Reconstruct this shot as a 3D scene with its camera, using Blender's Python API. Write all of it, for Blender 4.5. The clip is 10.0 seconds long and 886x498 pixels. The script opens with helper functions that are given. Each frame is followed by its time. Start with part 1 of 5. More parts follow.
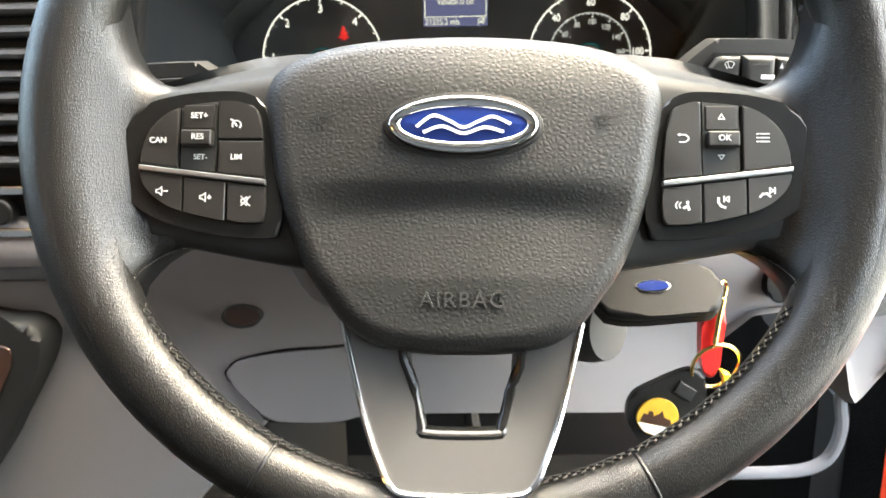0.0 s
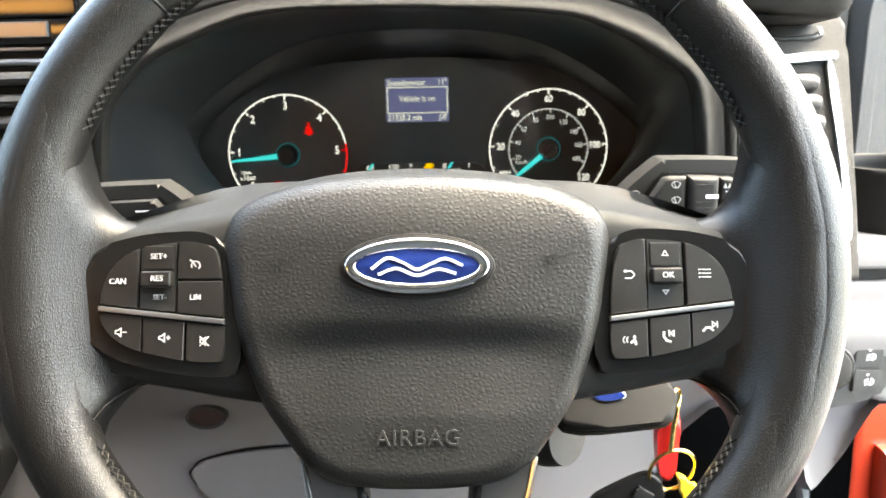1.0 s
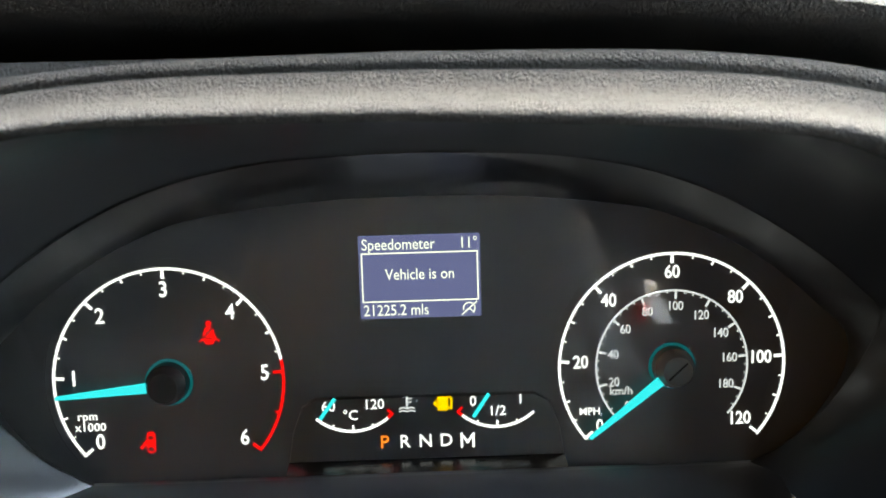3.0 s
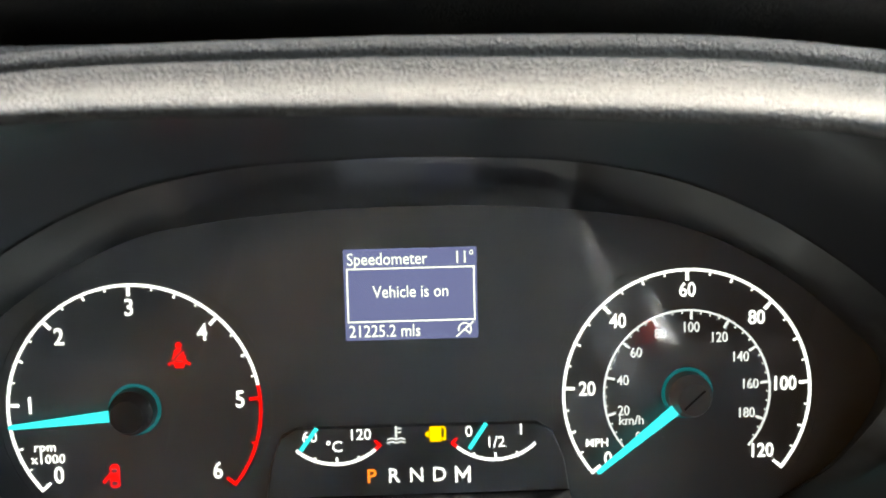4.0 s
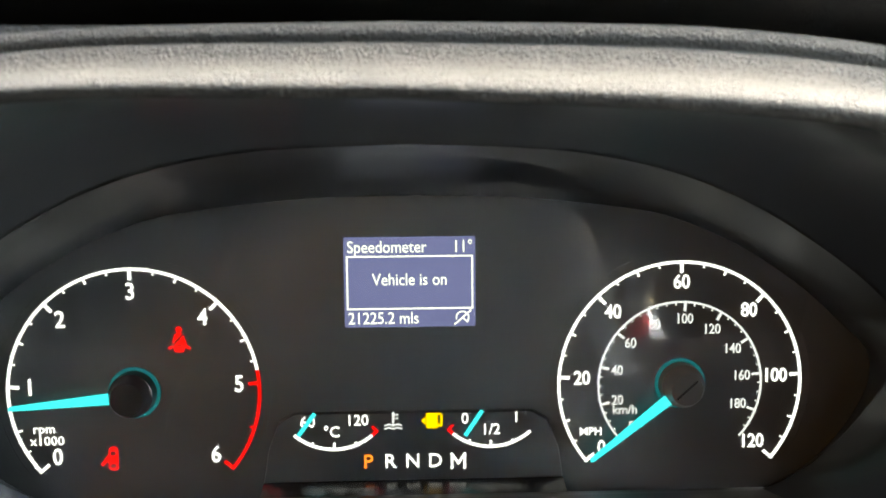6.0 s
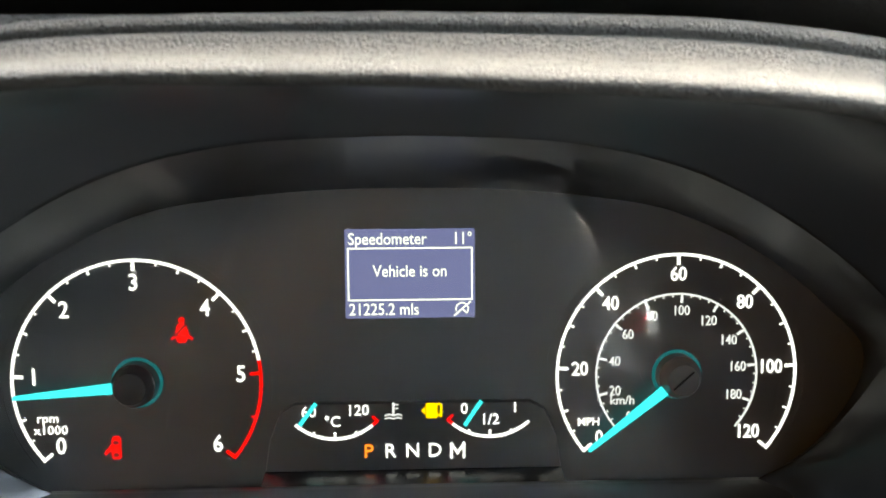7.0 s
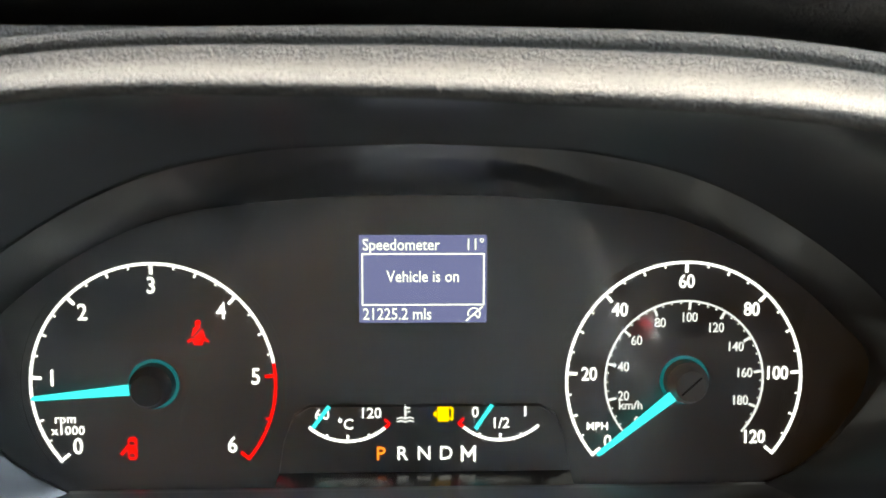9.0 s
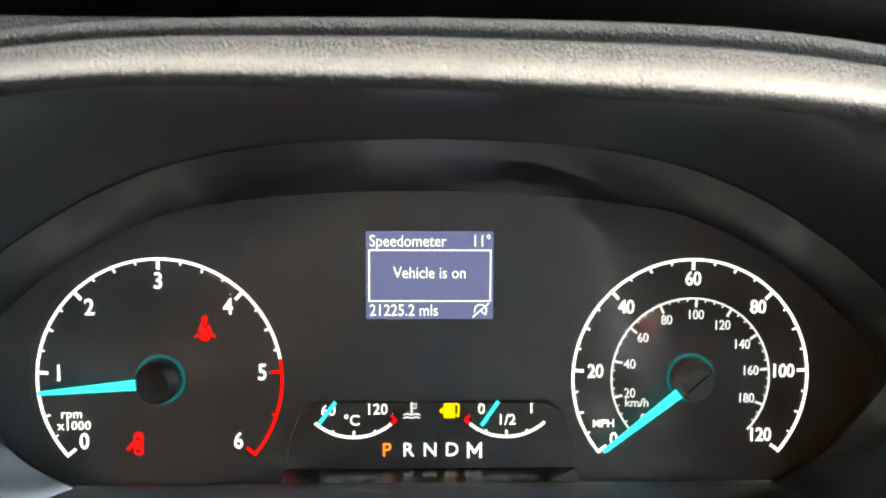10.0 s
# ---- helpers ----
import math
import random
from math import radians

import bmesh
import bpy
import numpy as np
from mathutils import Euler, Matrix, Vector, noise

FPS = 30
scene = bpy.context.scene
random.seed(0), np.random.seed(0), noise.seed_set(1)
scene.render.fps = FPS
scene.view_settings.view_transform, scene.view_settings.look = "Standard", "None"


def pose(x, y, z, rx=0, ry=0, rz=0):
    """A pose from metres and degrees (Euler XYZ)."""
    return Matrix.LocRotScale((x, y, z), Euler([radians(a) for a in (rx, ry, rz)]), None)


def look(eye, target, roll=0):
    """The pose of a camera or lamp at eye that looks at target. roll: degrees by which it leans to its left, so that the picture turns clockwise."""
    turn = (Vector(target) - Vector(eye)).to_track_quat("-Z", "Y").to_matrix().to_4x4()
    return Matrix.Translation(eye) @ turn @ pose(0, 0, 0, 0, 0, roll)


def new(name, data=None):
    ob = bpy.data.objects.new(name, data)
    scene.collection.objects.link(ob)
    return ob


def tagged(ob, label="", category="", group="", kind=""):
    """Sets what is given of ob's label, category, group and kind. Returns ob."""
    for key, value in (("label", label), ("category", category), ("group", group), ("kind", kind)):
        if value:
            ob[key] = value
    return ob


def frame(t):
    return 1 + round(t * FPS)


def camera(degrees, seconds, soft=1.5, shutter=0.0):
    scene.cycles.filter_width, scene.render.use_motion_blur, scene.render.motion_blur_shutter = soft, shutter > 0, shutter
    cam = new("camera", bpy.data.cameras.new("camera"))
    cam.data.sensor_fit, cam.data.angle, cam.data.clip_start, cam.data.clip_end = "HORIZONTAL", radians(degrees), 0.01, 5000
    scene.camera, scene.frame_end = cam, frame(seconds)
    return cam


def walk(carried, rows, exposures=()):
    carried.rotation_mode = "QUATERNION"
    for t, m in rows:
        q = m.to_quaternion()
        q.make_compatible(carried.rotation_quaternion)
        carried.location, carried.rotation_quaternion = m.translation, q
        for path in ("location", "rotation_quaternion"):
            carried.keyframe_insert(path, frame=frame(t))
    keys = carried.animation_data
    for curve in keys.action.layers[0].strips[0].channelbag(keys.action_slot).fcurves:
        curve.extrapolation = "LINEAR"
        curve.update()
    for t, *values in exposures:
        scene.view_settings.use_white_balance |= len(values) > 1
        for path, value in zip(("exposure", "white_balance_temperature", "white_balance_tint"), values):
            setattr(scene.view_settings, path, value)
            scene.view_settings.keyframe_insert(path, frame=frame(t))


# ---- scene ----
EXPO, SKY, GLOW = 4.7, 0.15, 0.036
# seconds, stops above EXPO, white balance in kelvin and tint
EXPOSURES = [(0.0, 0.44, 7500, 1.0), (1.0, 0.32, 7450, 1.0), (1.5, 0.30, 7400, 0.5), (2.0, 0.24, 7000, 0.0), (2.5, 0.38, 6700, 0.0), (3.2, 0.68, 6750, 0.0), (4.5, 1.06, 7000, 0.0), (5.5, 1.0, 7050, 0.0), (10.0, 1.04, 7100, 0.0)]
# The dashboard frame: its origin lies on the instrument face, y points ahead, z up along the face, which leans back.
CL = pose(0, 0, 0.85, -10, 0, 0)
# The same frame with its level planes falling slightly towards the driver, as the fascia's do.
FALL = Matrix(((1, 0, 0, 0), (0, 1, 0, 0), (0, 0.075, 1, 0), (0, 0, 0, 1)))
CLS = CL @ FALL
# The steering wheel's frame: its plane leans back further, and it is turned a little clockwise.
WHEEL_AT = CL @ pose(0.0044, -0.2596, -0.0345, -17, 0, 0)
WH = WHEEL_AT @ pose(0, 0, 0, 0, 0.95, 0.35) @ Matrix.Scale(1.04, 4)
cam = camera(64.0, 10.0, soft=1.6)
# the small aperture of the camera, focused near the dials
cam.data.dof.use_dof, cam.data.dof.focus_distance, cam.data.dof.aperture_fstop = True, 0.31, 18.0
# seconds, eye x, y, z, yaw, pitch and roll in the dashboard frame
ROWS = [
    (0, 0.0027, -0.5908, -0.0194, 1.49, -13.2, -0.97),
    (0.5, 0.0125, -0.6002, -0.0009, -0.1, -12.39, -1.41),
    (1, 0.0138, -0.5894, 0.0312, -0.46, -10.89, -1.28),
    (1.5, 0.0106, -0.555, 0.0588, -0.71, -9.25, -1.14),
    (2, 0.0097, -0.4729, 0.0713, -1.23, -7.77, -1.08),
    (2.3, 0.012, -0.3998, 0.0728, -0.85, -6.88, -1.4),
    (2.5, 0.0077, -0.3516, 0.0751, -1.29, -6.43, -1.37),
    (3, 0.0052, -0.2966, 0.0811, -1.01, -5.43, -1.61),
    (3.2, 0.006, -0.285, 0.0815, -0.8, -5.15, -1.64),
    (4.5, 0.0084, -0.2697, 0.079, -1.39, -4.33, -1.13),
    (5, 0.0083, -0.2719, 0.0781, -1.68, -4.54, -0.72),
    (5.5, 0.0067, -0.2728, 0.0776, -1.65, -4.59, -0.57),
    (7, 0.0045, -0.278, 0.0733, -1.84, -4.53, -0.42),
    (7.5, 0.0033, -0.278, 0.0726, -1.92, -4.43, -0.29),
    (8, 0.0001, -0.281, 0.0738, -1.89, -4.19, -0.14),
    (8.5, -0.0017, -0.2812, 0.0735, -1.86, -4.09, -0.02),
    (9, -0.0008, -0.2828, 0.0739, -1.86, -4.08, 0.03),
    (9.5, -0.0011, -0.2829, 0.0727, -1.84, -4.08, 0.08),
    (10, -0.0034, -0.2832, 0.0712, -1.83, -3.82, 0.24),
]
walk(cam, [(t, CL @ pose(x, y, z, 90 + pitch, 0, yaw) @ pose(0, 0, 0, 0, 0, roll)) for t, x, y, z, yaw, pitch, roll in ROWS],
     exposures=[(t, EXPO + e, k, tint) for t, e, k, tint in EXPOSURES])

# ---- light ----
world = bpy.data.worlds.new("overcast_sky")
scene.world = world
world.use_nodes = True
wn = world.node_tree
sky = wn.nodes.new("ShaderNodeTexSky")
sky.sky_type = "NISHITA"
sky.sun_disc = False
sky.sun_elevation, sky.sun_rotation = radians(62), radians(62)
sky.air_density, sky.dust_density, sky.ozone_density = 1.0, 4.0, 0.6
wn.links.new(sky.outputs[0], wn.nodes["Background"].inputs[0])
wn.nodes["Background"].inputs[1].default_value = SKY
sun_data = bpy.data.lights.new("sun", "SUN")
sun_data.energy, sun_data.angle, sun_data.color = 0.30, radians(90), (1.0, 0.985, 0.96)
sun = new("sun", sun_data)
sun.matrix_world = look((0, 0, 5), (-math.sin(radians(62)), -math.cos(radians(62)), 5 - math.tan(radians(62))))


# the warm courtesy lamp on the bulkhead, lit while the door stands open
lamp_data = bpy.data.lights.new("courtesy_lamp", "AREA")
lamp_data.shape, lamp_data.size, lamp_data.size_y, lamp_data.energy, lamp_data.color = "RECTANGLE", 0.26, 0.09, 0.042, (1.0, 0.46, 0.12)
lamp = new("courtesy_lamp", lamp_data)
lamp.matrix_world = look((-0.88, -1.185, 1.31), (-0.88, 0.0, 1.24))


# ---- materials ----
def material(name, color, rough=0.5, metal=0.0, grain=0.0, grain_size=0.001, mottle=0.15, mottle_size=0.05, style="noise",
             coat=0.0, rough_var=0.08, spec=0.5, squash=(1.0, 1.0, 1.0), wander=1.7, soft_crease=0.28):
    """A surface with colour mottling at one scale and relief at a finer one; sizes in metres."""
    m = bpy.data.materials.new(name)
    m.use_nodes = True
    n, l = m.node_tree.nodes, m.node_tree.links
    b = n["Principled BSDF"]
    b.inputs["Metallic"].default_value = metal
    b.inputs["Specular IOR Level"].default_value = spec
    b.inputs["Coat Weight"].default_value = coat
    co = n.new("ShaderNodeTexCoord")
    big = n.new("ShaderNodeTexNoise")
    big.inputs["Scale"].default_value, big.inputs["Detail"].default_value = 1 / mottle_size, 4
    l.new(co.outputs["Object"], big.inputs["Vector"])
    ramp = n.new("ShaderNodeMix")
    ramp.data_type = "RGBA"
    ramp.inputs[6].default_value = (*[c * (1 - mottle) for c in color], 1)
    ramp.inputs[7].default_value = (*[min(1, c * (1 + mottle)) for c in color], 1)
    l.new(big.outputs["Fac"], ramp.inputs["Factor"])
    l.new(ramp.outputs[2], b.inputs["Base Color"])
    mr = n.new("ShaderNodeMapRange")
    mr.inputs["To Min"].default_value, mr.inputs["To Max"].default_value = max(0.02, rough - rough_var), min(1, rough + rough_var)
    l.new(big.outputs["Fac"], mr.inputs["Value"])
    l.new(mr.outputs[0], b.inputs["Roughness"])
    if grain > 0:
        if style == "leather":
            fine = n.new("ShaderNodeTexVoronoi")
            fine.feature = "DISTANCE_TO_EDGE"
            fine.inputs["Scale"].default_value = 1 / grain_size
            warp = n.new("ShaderNodeTexNoise")
            warp.inputs["Scale"].default_value, warp.inputs["Detail"].default_value = 0.45 / grain_size, 3
            add = n.new("ShaderNodeVectorMath")
            add.operation = "MULTIPLY_ADD"
            add.inputs[1].default_value = (wander * grain_size,) * 3
            l.new(co.outputs["Object"], warp.inputs["Vector"])
            l.new(warp.outputs["Color"], add.inputs[0])
            l.new(co.outputs["Object"], add.inputs[2])
            stretch = n.new("ShaderNodeVectorMath")
            stretch.operation = "MULTIPLY"
            stretch.inputs[1].default_value = squash
            l.new(add.outputs[0], stretch.inputs[0])
            l.new(stretch.outputs[0], fine.inputs["Vector"])
            crease = n.new("ShaderNodeMapRange")
            crease.interpolation_type = "SMOOTHSTEP"
            crease.inputs["From Max"].default_value = soft_crease
            l.new(fine.outputs["Distance"], crease.inputs["Value"])
            height = crease.outputs[0]
        else:
            fine = n.new("ShaderNodeTexNoise")
            fine.inputs["Scale"].default_value, fine.inputs["Detail"].default_value = 1 / grain_size, 3
            l.new(co.outputs["Object"], fine.inputs["Vector"])
            height = fine.outputs["Fac"]
        bump = n.new("ShaderNodeBump")
        bump.inputs["Strength"].default_value = 1.0
        bump.inputs["Distance"].default_value = grain
        l.new(height, bump.inputs["Height"])
        l.new(bump.outputs[0], b.inputs["Normal"])
    return m


def glowing(name, color, strength):
    m = bpy.data.materials.new(name)
    m.use_nodes = True
    b = m.node_tree.nodes["Principled BSDF"]
    b.inputs["Base Color"].default_value = (*[0.05 * c for c in color], 1)
    b.inputs["Specular IOR Level"].default_value = 0.1
    b.inputs["Emission Color"].default_value = (*color, 1)
    b.inputs["Emission Strength"].default_value = strength * GLOW
    return m


CLEAR = bpy.data.materials.new("clear_acrylic")
CLEAR.use_nodes = True
clear_in = CLEAR.node_tree.nodes["Principled BSDF"].inputs
clear_in["Base Color"].default_value = (1, 1, 1, 1)
clear_in["Roughness"].default_value, clear_in["IOR"].default_value, clear_in["Transmission Weight"].default_value = 0.0, 1.27, 1.0
LEATHER = material("black_leather", (0.0060, 0.0058, 0.0056), 0.36, grain=0.000075, grain_size=0.0010, style="leather", mottle=0.2, mottle_size=0.03, rough_var=0.05, spec=0.36, squash=(1.35, 1.0, 0.62), wander=1.1, soft_crease=0.36)
PAD = material("grained_hub_plastic", (0.0105, 0.0103, 0.0100), 0.50, grain=0.00012, grain_size=0.0025, style="leather", mottle=0.2, mottle_size=0.03, spec=0.40, squash=(0.95, 1.0, 1.2), wander=0.9, soft_crease=0.42)
SPOKE = material("satin_black_plastic", (0.018, 0.0184, 0.0182), 0.50, grain=0.00003, grain_size=0.0006, mottle=0.12, spec=0.20)
STALK = material("dull_stalk_plastic", (0.022, 0.0216, 0.0210), 0.55, grain=0.00004, grain_size=0.0007, mottle=0.15, spec=0.18)
SPOKE_LOW = material("satin_grey_plastic", (0.030, 0.030, 0.030), 0.42, grain=0.00002, grain_size=0.0005, mottle=0.08)
BUTTON = material("matt_button_plastic", (0.0095, 0.0088, 0.0083), 0.44, spec=0.35, grain=0.00002, grain_size=0.0005, mottle=0.12, mottle_size=0.02)
GLOSS = material("gloss_black_plastic", (0.006, 0.006, 0.006), 0.22, spec=0.36, mottle=0.1, rough_var=0.03)
PIANO = material("piano_black_plastic", (0.007, 0.007, 0.007), 0.09, mottle=0.1, rough_var=0.03)
CHROME = material("chrome", (0.8, 0.8, 0.8), 0.12, metal=1.0, mottle=0.05, rough_var=0.05)
SATIN = material("satin_silver", (0.45, 0.45, 0.455), 0.34, metal=1.0, grain=0.00001, grain_size=0.0004, mottle=0.06)
GOLD = material("brass_ring", (0.75, 0.55, 0.2), 0.22, metal=1.0, mottle=0.1, mottle_size=0.01)
HOOD = material("grained_dash_plastic", (0.0255, 0.0243, 0.0227), 0.66, grain=0.00045, grain_size=0.0011, style="leather", mottle=0.10, mottle_size=0.04, spec=0.10)
# The hood's plastic in a lighter colour, standing in for door light on the fascia.
FASCIA_LIT = material("grained_fascia_plastic_lit", (0.036, 0.0342, 0.0322), 0.60, grain=0.00025, grain_size=0.0011, style="leather", mottle=0.10, mottle_size=0.04, spec=0.2)
DASH = material("dark_dash_plastic", (0.03, 0.029, 0.028), 0.5, grain=0.00012, grain_size=0.001, style="leather", mottle=0.15)
GREY = material("light_grey_dash_plastic", (0.175, 0.163, 0.163), 0.55, grain=0.00012, grain_size=0.0008, mottle=0.08, mottle_size=0.08)
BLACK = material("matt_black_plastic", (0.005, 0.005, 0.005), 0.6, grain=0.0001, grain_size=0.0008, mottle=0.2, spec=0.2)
SHELL = material("smooth_binnacle_plastic", (0.020, 0.0215, 0.0230), 0.30, grain=0.00001, grain_size=0.0005, mottle=0.08, mottle_size=0.03, rough_var=0.01)
FACE = material("gauge_face_film", (0.043, 0.0422, 0.0412), 0.45, grain=0.00001, grain_size=0.0004, mottle=0.1)
RIMFILM = material("satin_bezel_plastic", (0.015, 0.0156, 0.0168), 0.40, grain=0.00001, grain_size=0.0004, mottle=0.1)
SHELF = material("smooth_shelf_plastic", (0.045, 0.042, 0.042), 0.31, spec=0.8, grain=0.00001, grain_size=0.0005, mottle=0.08, mottle_size=0.03, rough_var=0.02)
LEDGE = material("polished_ledge_plastic", (0.008, 0.008, 0.008), 0.20, mottle=0.1, rough_var=0.02, spec=1.0)
HUB_GREY = material("grey_pointer_cap", (0.085, 0.083, 0.080), 0.45, mottle=0.1, mottle_size=0.004)
HUB_BLACK = material("black_pointer_cap", (0.004, 0.004, 0.004), 0.35, mottle=0.1, mottle_size=0.004, spec=0.35)
LINING = material("grey_headlining", (0.16, 0.155, 0.15), 0.9, grain=0.001, grain_size=0.003, mottle=0.1)
BULKHEAD = material("grey_bulkhead_trim", (0.030, 0.032, 0.035), 0.8, grain=0.001, grain_size=0.004, mottle=0.15)
BEIGE = material("beige_pillar_trim", (0.19, 0.182, 0.160), 0.65, grain=0.0001, grain_size=0.0012, mottle=0.05)
CARPET = material("dark_carpet", (0.006, 0.0057, 0.0053), 0.95, grain=0.0015, grain_size=0.002, mottle=0.3, spec=0.08)
RED_PAINT = material("red_body_paint", (0.62, 0.05, 0.02), 0.25, coat=0.6, mottle=0.04)
BLUE = material("blue_enamel", (0.007, 0.018, 0.10), 0.18, coat=0.5, mottle=0.12, mottle_size=0.01)
WHITE = material("white_print", (0.78, 0.78, 0.78), 0.5, mottle=0.06, mottle_size=0.004)
GREYPRINT = material("grey_print", (0.42, 0.42, 0.42), 0.5, mottle=0.06, mottle_size=0.004)
THREAD = material("dark_thread", (0.014, 0.0135, 0.013), 0.7, grain=0.0002, grain_size=0.0004, mottle=0.25, mottle_size=0.004, spec=0.2)
RED_PLASTIC = material("red_key_sleeve", (0.7, 0.02, 0.02), 0.35, mottle=0.08, mottle_size=0.01)
YELLOW = material("yellow_plastic", (0.8, 0.6, 0.03), 0.4, mottle=0.08, mottle_size=0.01)
OCHRE = material("ochre_enamel", (0.55, 0.33, 0.04), 0.35, mottle=0.15, mottle_size=0.006)
BROWN = material("brown_enamel", (0.045, 0.02, 0.012), 0.4, mottle=0.2, mottle_size=0.006)
STEEL = material("key_steel", (0.5, 0.5, 0.5), 0.3, metal=1.0, mottle=0.1, mottle_size=0.01)
CONCRETE = material("worn_concrete", (0.34, 0.33, 0.315), 0.85, grain=0.003, grain_size=0.03, mottle=0.2, mottle_size=0.6)
LIGHT_WHITE = glowing("backlit_white", (1.0, 1.0, 1.0), 1.0)
LIGHT_DIM = glowing("backlit_grey", (0.95, 0.97, 1.0), 0.55)
LIGHT_RED = glowing("backlit_red", (1.0, 0.002, 0.003), 0.95)
LIGHT_AMBER = glowing("backlit_amber", (1.0, 0.55, 0.0), 1.0)
LIGHT_ORANGE = glowing("backlit_orange", (1.0, 0.22, 0.02), 1.0)
LIGHT_CYAN = glowing("lit_cyan_pointer", (0.05, 0.80, 0.86), 0.80)
# Glow of the pointers round their caps, put in as a flat emissive band.
LIGHT_HALO = glowing("cyan_halo", (0.02, 0.45, 0.48), 0.14)
LCD_BACK = glowing("lcd_backlight", (0.12, 0.13, 0.27), 0.8)
LCD_INK = glowing("lcd_pixels", (0.85, 0.88, 0.74), 1.05)


# ---- mesh tools ----
WM = {}


def thing(name, at, label, category, group="", kind=""):
    """An Empty at the pose at, to hold the parts of one thing."""
    ob = new(name)
    ob.matrix_world = at
    WM[ob.name] = at.copy()
    return tagged(ob, label, category, group, kind)


def part(name, bm, mat, parent=None, label="", frame_of=None, smooth=35):
    """Links a bmesh, given in the frame frame_of, as one mesh under a thing or a part."""
    f = frame_of if frame_of is not None else CLS
    base = WM[parent.name] if parent else Matrix.Identity(4)
    bm.transform(base.inverted() @ f)
    bmesh.ops.recalc_face_normals(bm, faces=bm.faces)
    me = bpy.data.meshes.new(name)
    bm.to_mesh(me)
    bm.free()
    me.materials.append(mat)
    for p in me.polygons:
        p.use_smooth = smooth > 0
    if smooth > 0:
        me.set_sharp_from_angle(angle=radians(smooth))
    ob = new(name, me)
    if smooth > 0:
        even = ob.modifiers.new("even_normals", "WEIGHTED_NORMAL")
        even.keep_sharp = True
    if parent:
        ob.parent = parent
        ob.matrix_parent_inverse = Matrix.Identity(4)
    WM[ob.name] = base.copy()
    if label:
        ob["label"] = label
    return ob


def join(*bms):
    out = bmesh.new()
    for b in bms:
        me = bpy.data.meshes.new("join")
        b.to_mesh(me)
        b.free()
        out.from_mesh(me)
        bpy.data.meshes.remove(me)
    return out


def prism(outline, y0, y1, bevel=0.0, seg=2, plane="xz"):
    """A slab: an outline of (x, z) points between two values of y, with rounded edges on its front (y0) side."""
    bm = bmesh.new()
    front = [bm.verts.new((x, y0, z)) for x, z in outline]
    back = [bm.verts.new((x, y1, z)) for x, z in outline]
    n = len(outline)
    ff = bm.faces.new(front)
    bm.faces.new(back[::-1])
    for i in range(n):
        bm.faces.new((front[i], back[i], back[(i + 1) % n], front[(i + 1) % n]))
    if bevel > 0:
        bmesh.ops.bevel(bm, geom=list(ff.edges), offset=bevel, segments=seg, profile=0.5, affect="EDGES", clamp_overlap=True)
    return bm


def box(x0, x1, y0, y1, z0, z1, bevel=0.0, seg=2):
    bm = bmesh.new()
    bmesh.ops.create_cube(bm, size=1)
    for v in bm.verts:
        v.co = Vector(((x0 + x1) / 2 + v.co.x * (x1 - x0), (y0 + y1) / 2 + v.co.y * (y1 - y0), (z0 + z1) / 2 + v.co.z * (z1 - z0)))
    if bevel > 0:
        bmesh.ops.bevel(bm, geom=list(bm.edges), offset=bevel, segments=seg, profile=0.5, affect="EDGES", clamp_overlap=True)
    return bm


def grid(rows, close_u=False, close_v=False, cap=False):
    """A surface through rows of points."""
    bm = bmesh.new()
    vs = [[bm.verts.new(p) for p in r] for r in rows]
    nu, nv = len(vs), len(vs[0])
    for i in range(nu if close_u else nu - 1):
        for j in range(nv if close_v else nv - 1):
            a, b = vs[i], vs[(i + 1) % nu]
            try:
                bm.faces.new((a[j], a[(j + 1) % nv], b[(j + 1) % nv], b[j]))
            except ValueError:
                pass
    if cap:
        bm.faces.new(vs[0][::-1])
        bm.faces.new(vs[-1])
    return bm


def tube(path, radius, sides=10, closed=False, flat=1.0):
    """A round bar along a path."""
    pts = [Vector(p) for p in path]
    n = len(pts)
    rows = []
    side = None
    for i, p in enumerate(pts):
        a = pts[(i - 1) % n] if closed or i else p
        b = pts[(i + 1) % n] if closed or i < n - 1 else p
        d = (b - a).normalized()
        if side is None:
            side = d.orthogonal().normalized()
        side = (side - d * side.dot(d)).normalized()
        up = d.cross(side)
        r = radius[i] if isinstance(radius, (list, tuple)) else radius
        rows.append([p + r * (math.cos(2 * math.pi * k / sides) * side + flat * math.sin(2 * math.pi * k / sides) * up) for k in range(sides)])
    return grid(rows, close_u=closed, close_v=True, cap=not closed)


def smooth_path(pts, steps=8, closed=False):
    """Points along a Catmull-Rom curve."""
    p = [Vector(q) for q in pts]
    n = len(p)
    out = []
    for i in range(n if closed else n - 1):
        g = (lambda k: p[k % n]) if closed else (lambda k: p[min(max(k, 0), n - 1)])
        a, b, c, d = g(i - 1), g(i), g(i + 1), g(i + 2)
        for s in range(steps):
            t = s / steps
            out.append(0.5 * ((2 * b) + (c - a) * t + (2 * a - 5 * b + 4 * c - d) * t * t + (3 * b - a - 3 * c + d) * t ** 3))
    if not closed:
        out.append(p[-1])
    return out


def mirrored(half):
    """An outline from its right half, listed from the top down: clockwise, both halves."""
    left = [(-x, z) for x, z in reversed(half) if abs(x) > 1e-6]
    return list(half) + left


def round2(pts, steps=6, closed=True):
    return [(v.x, v.z) for v in smooth_path([(x, 0, z) for x, z in pts], steps, closed)]


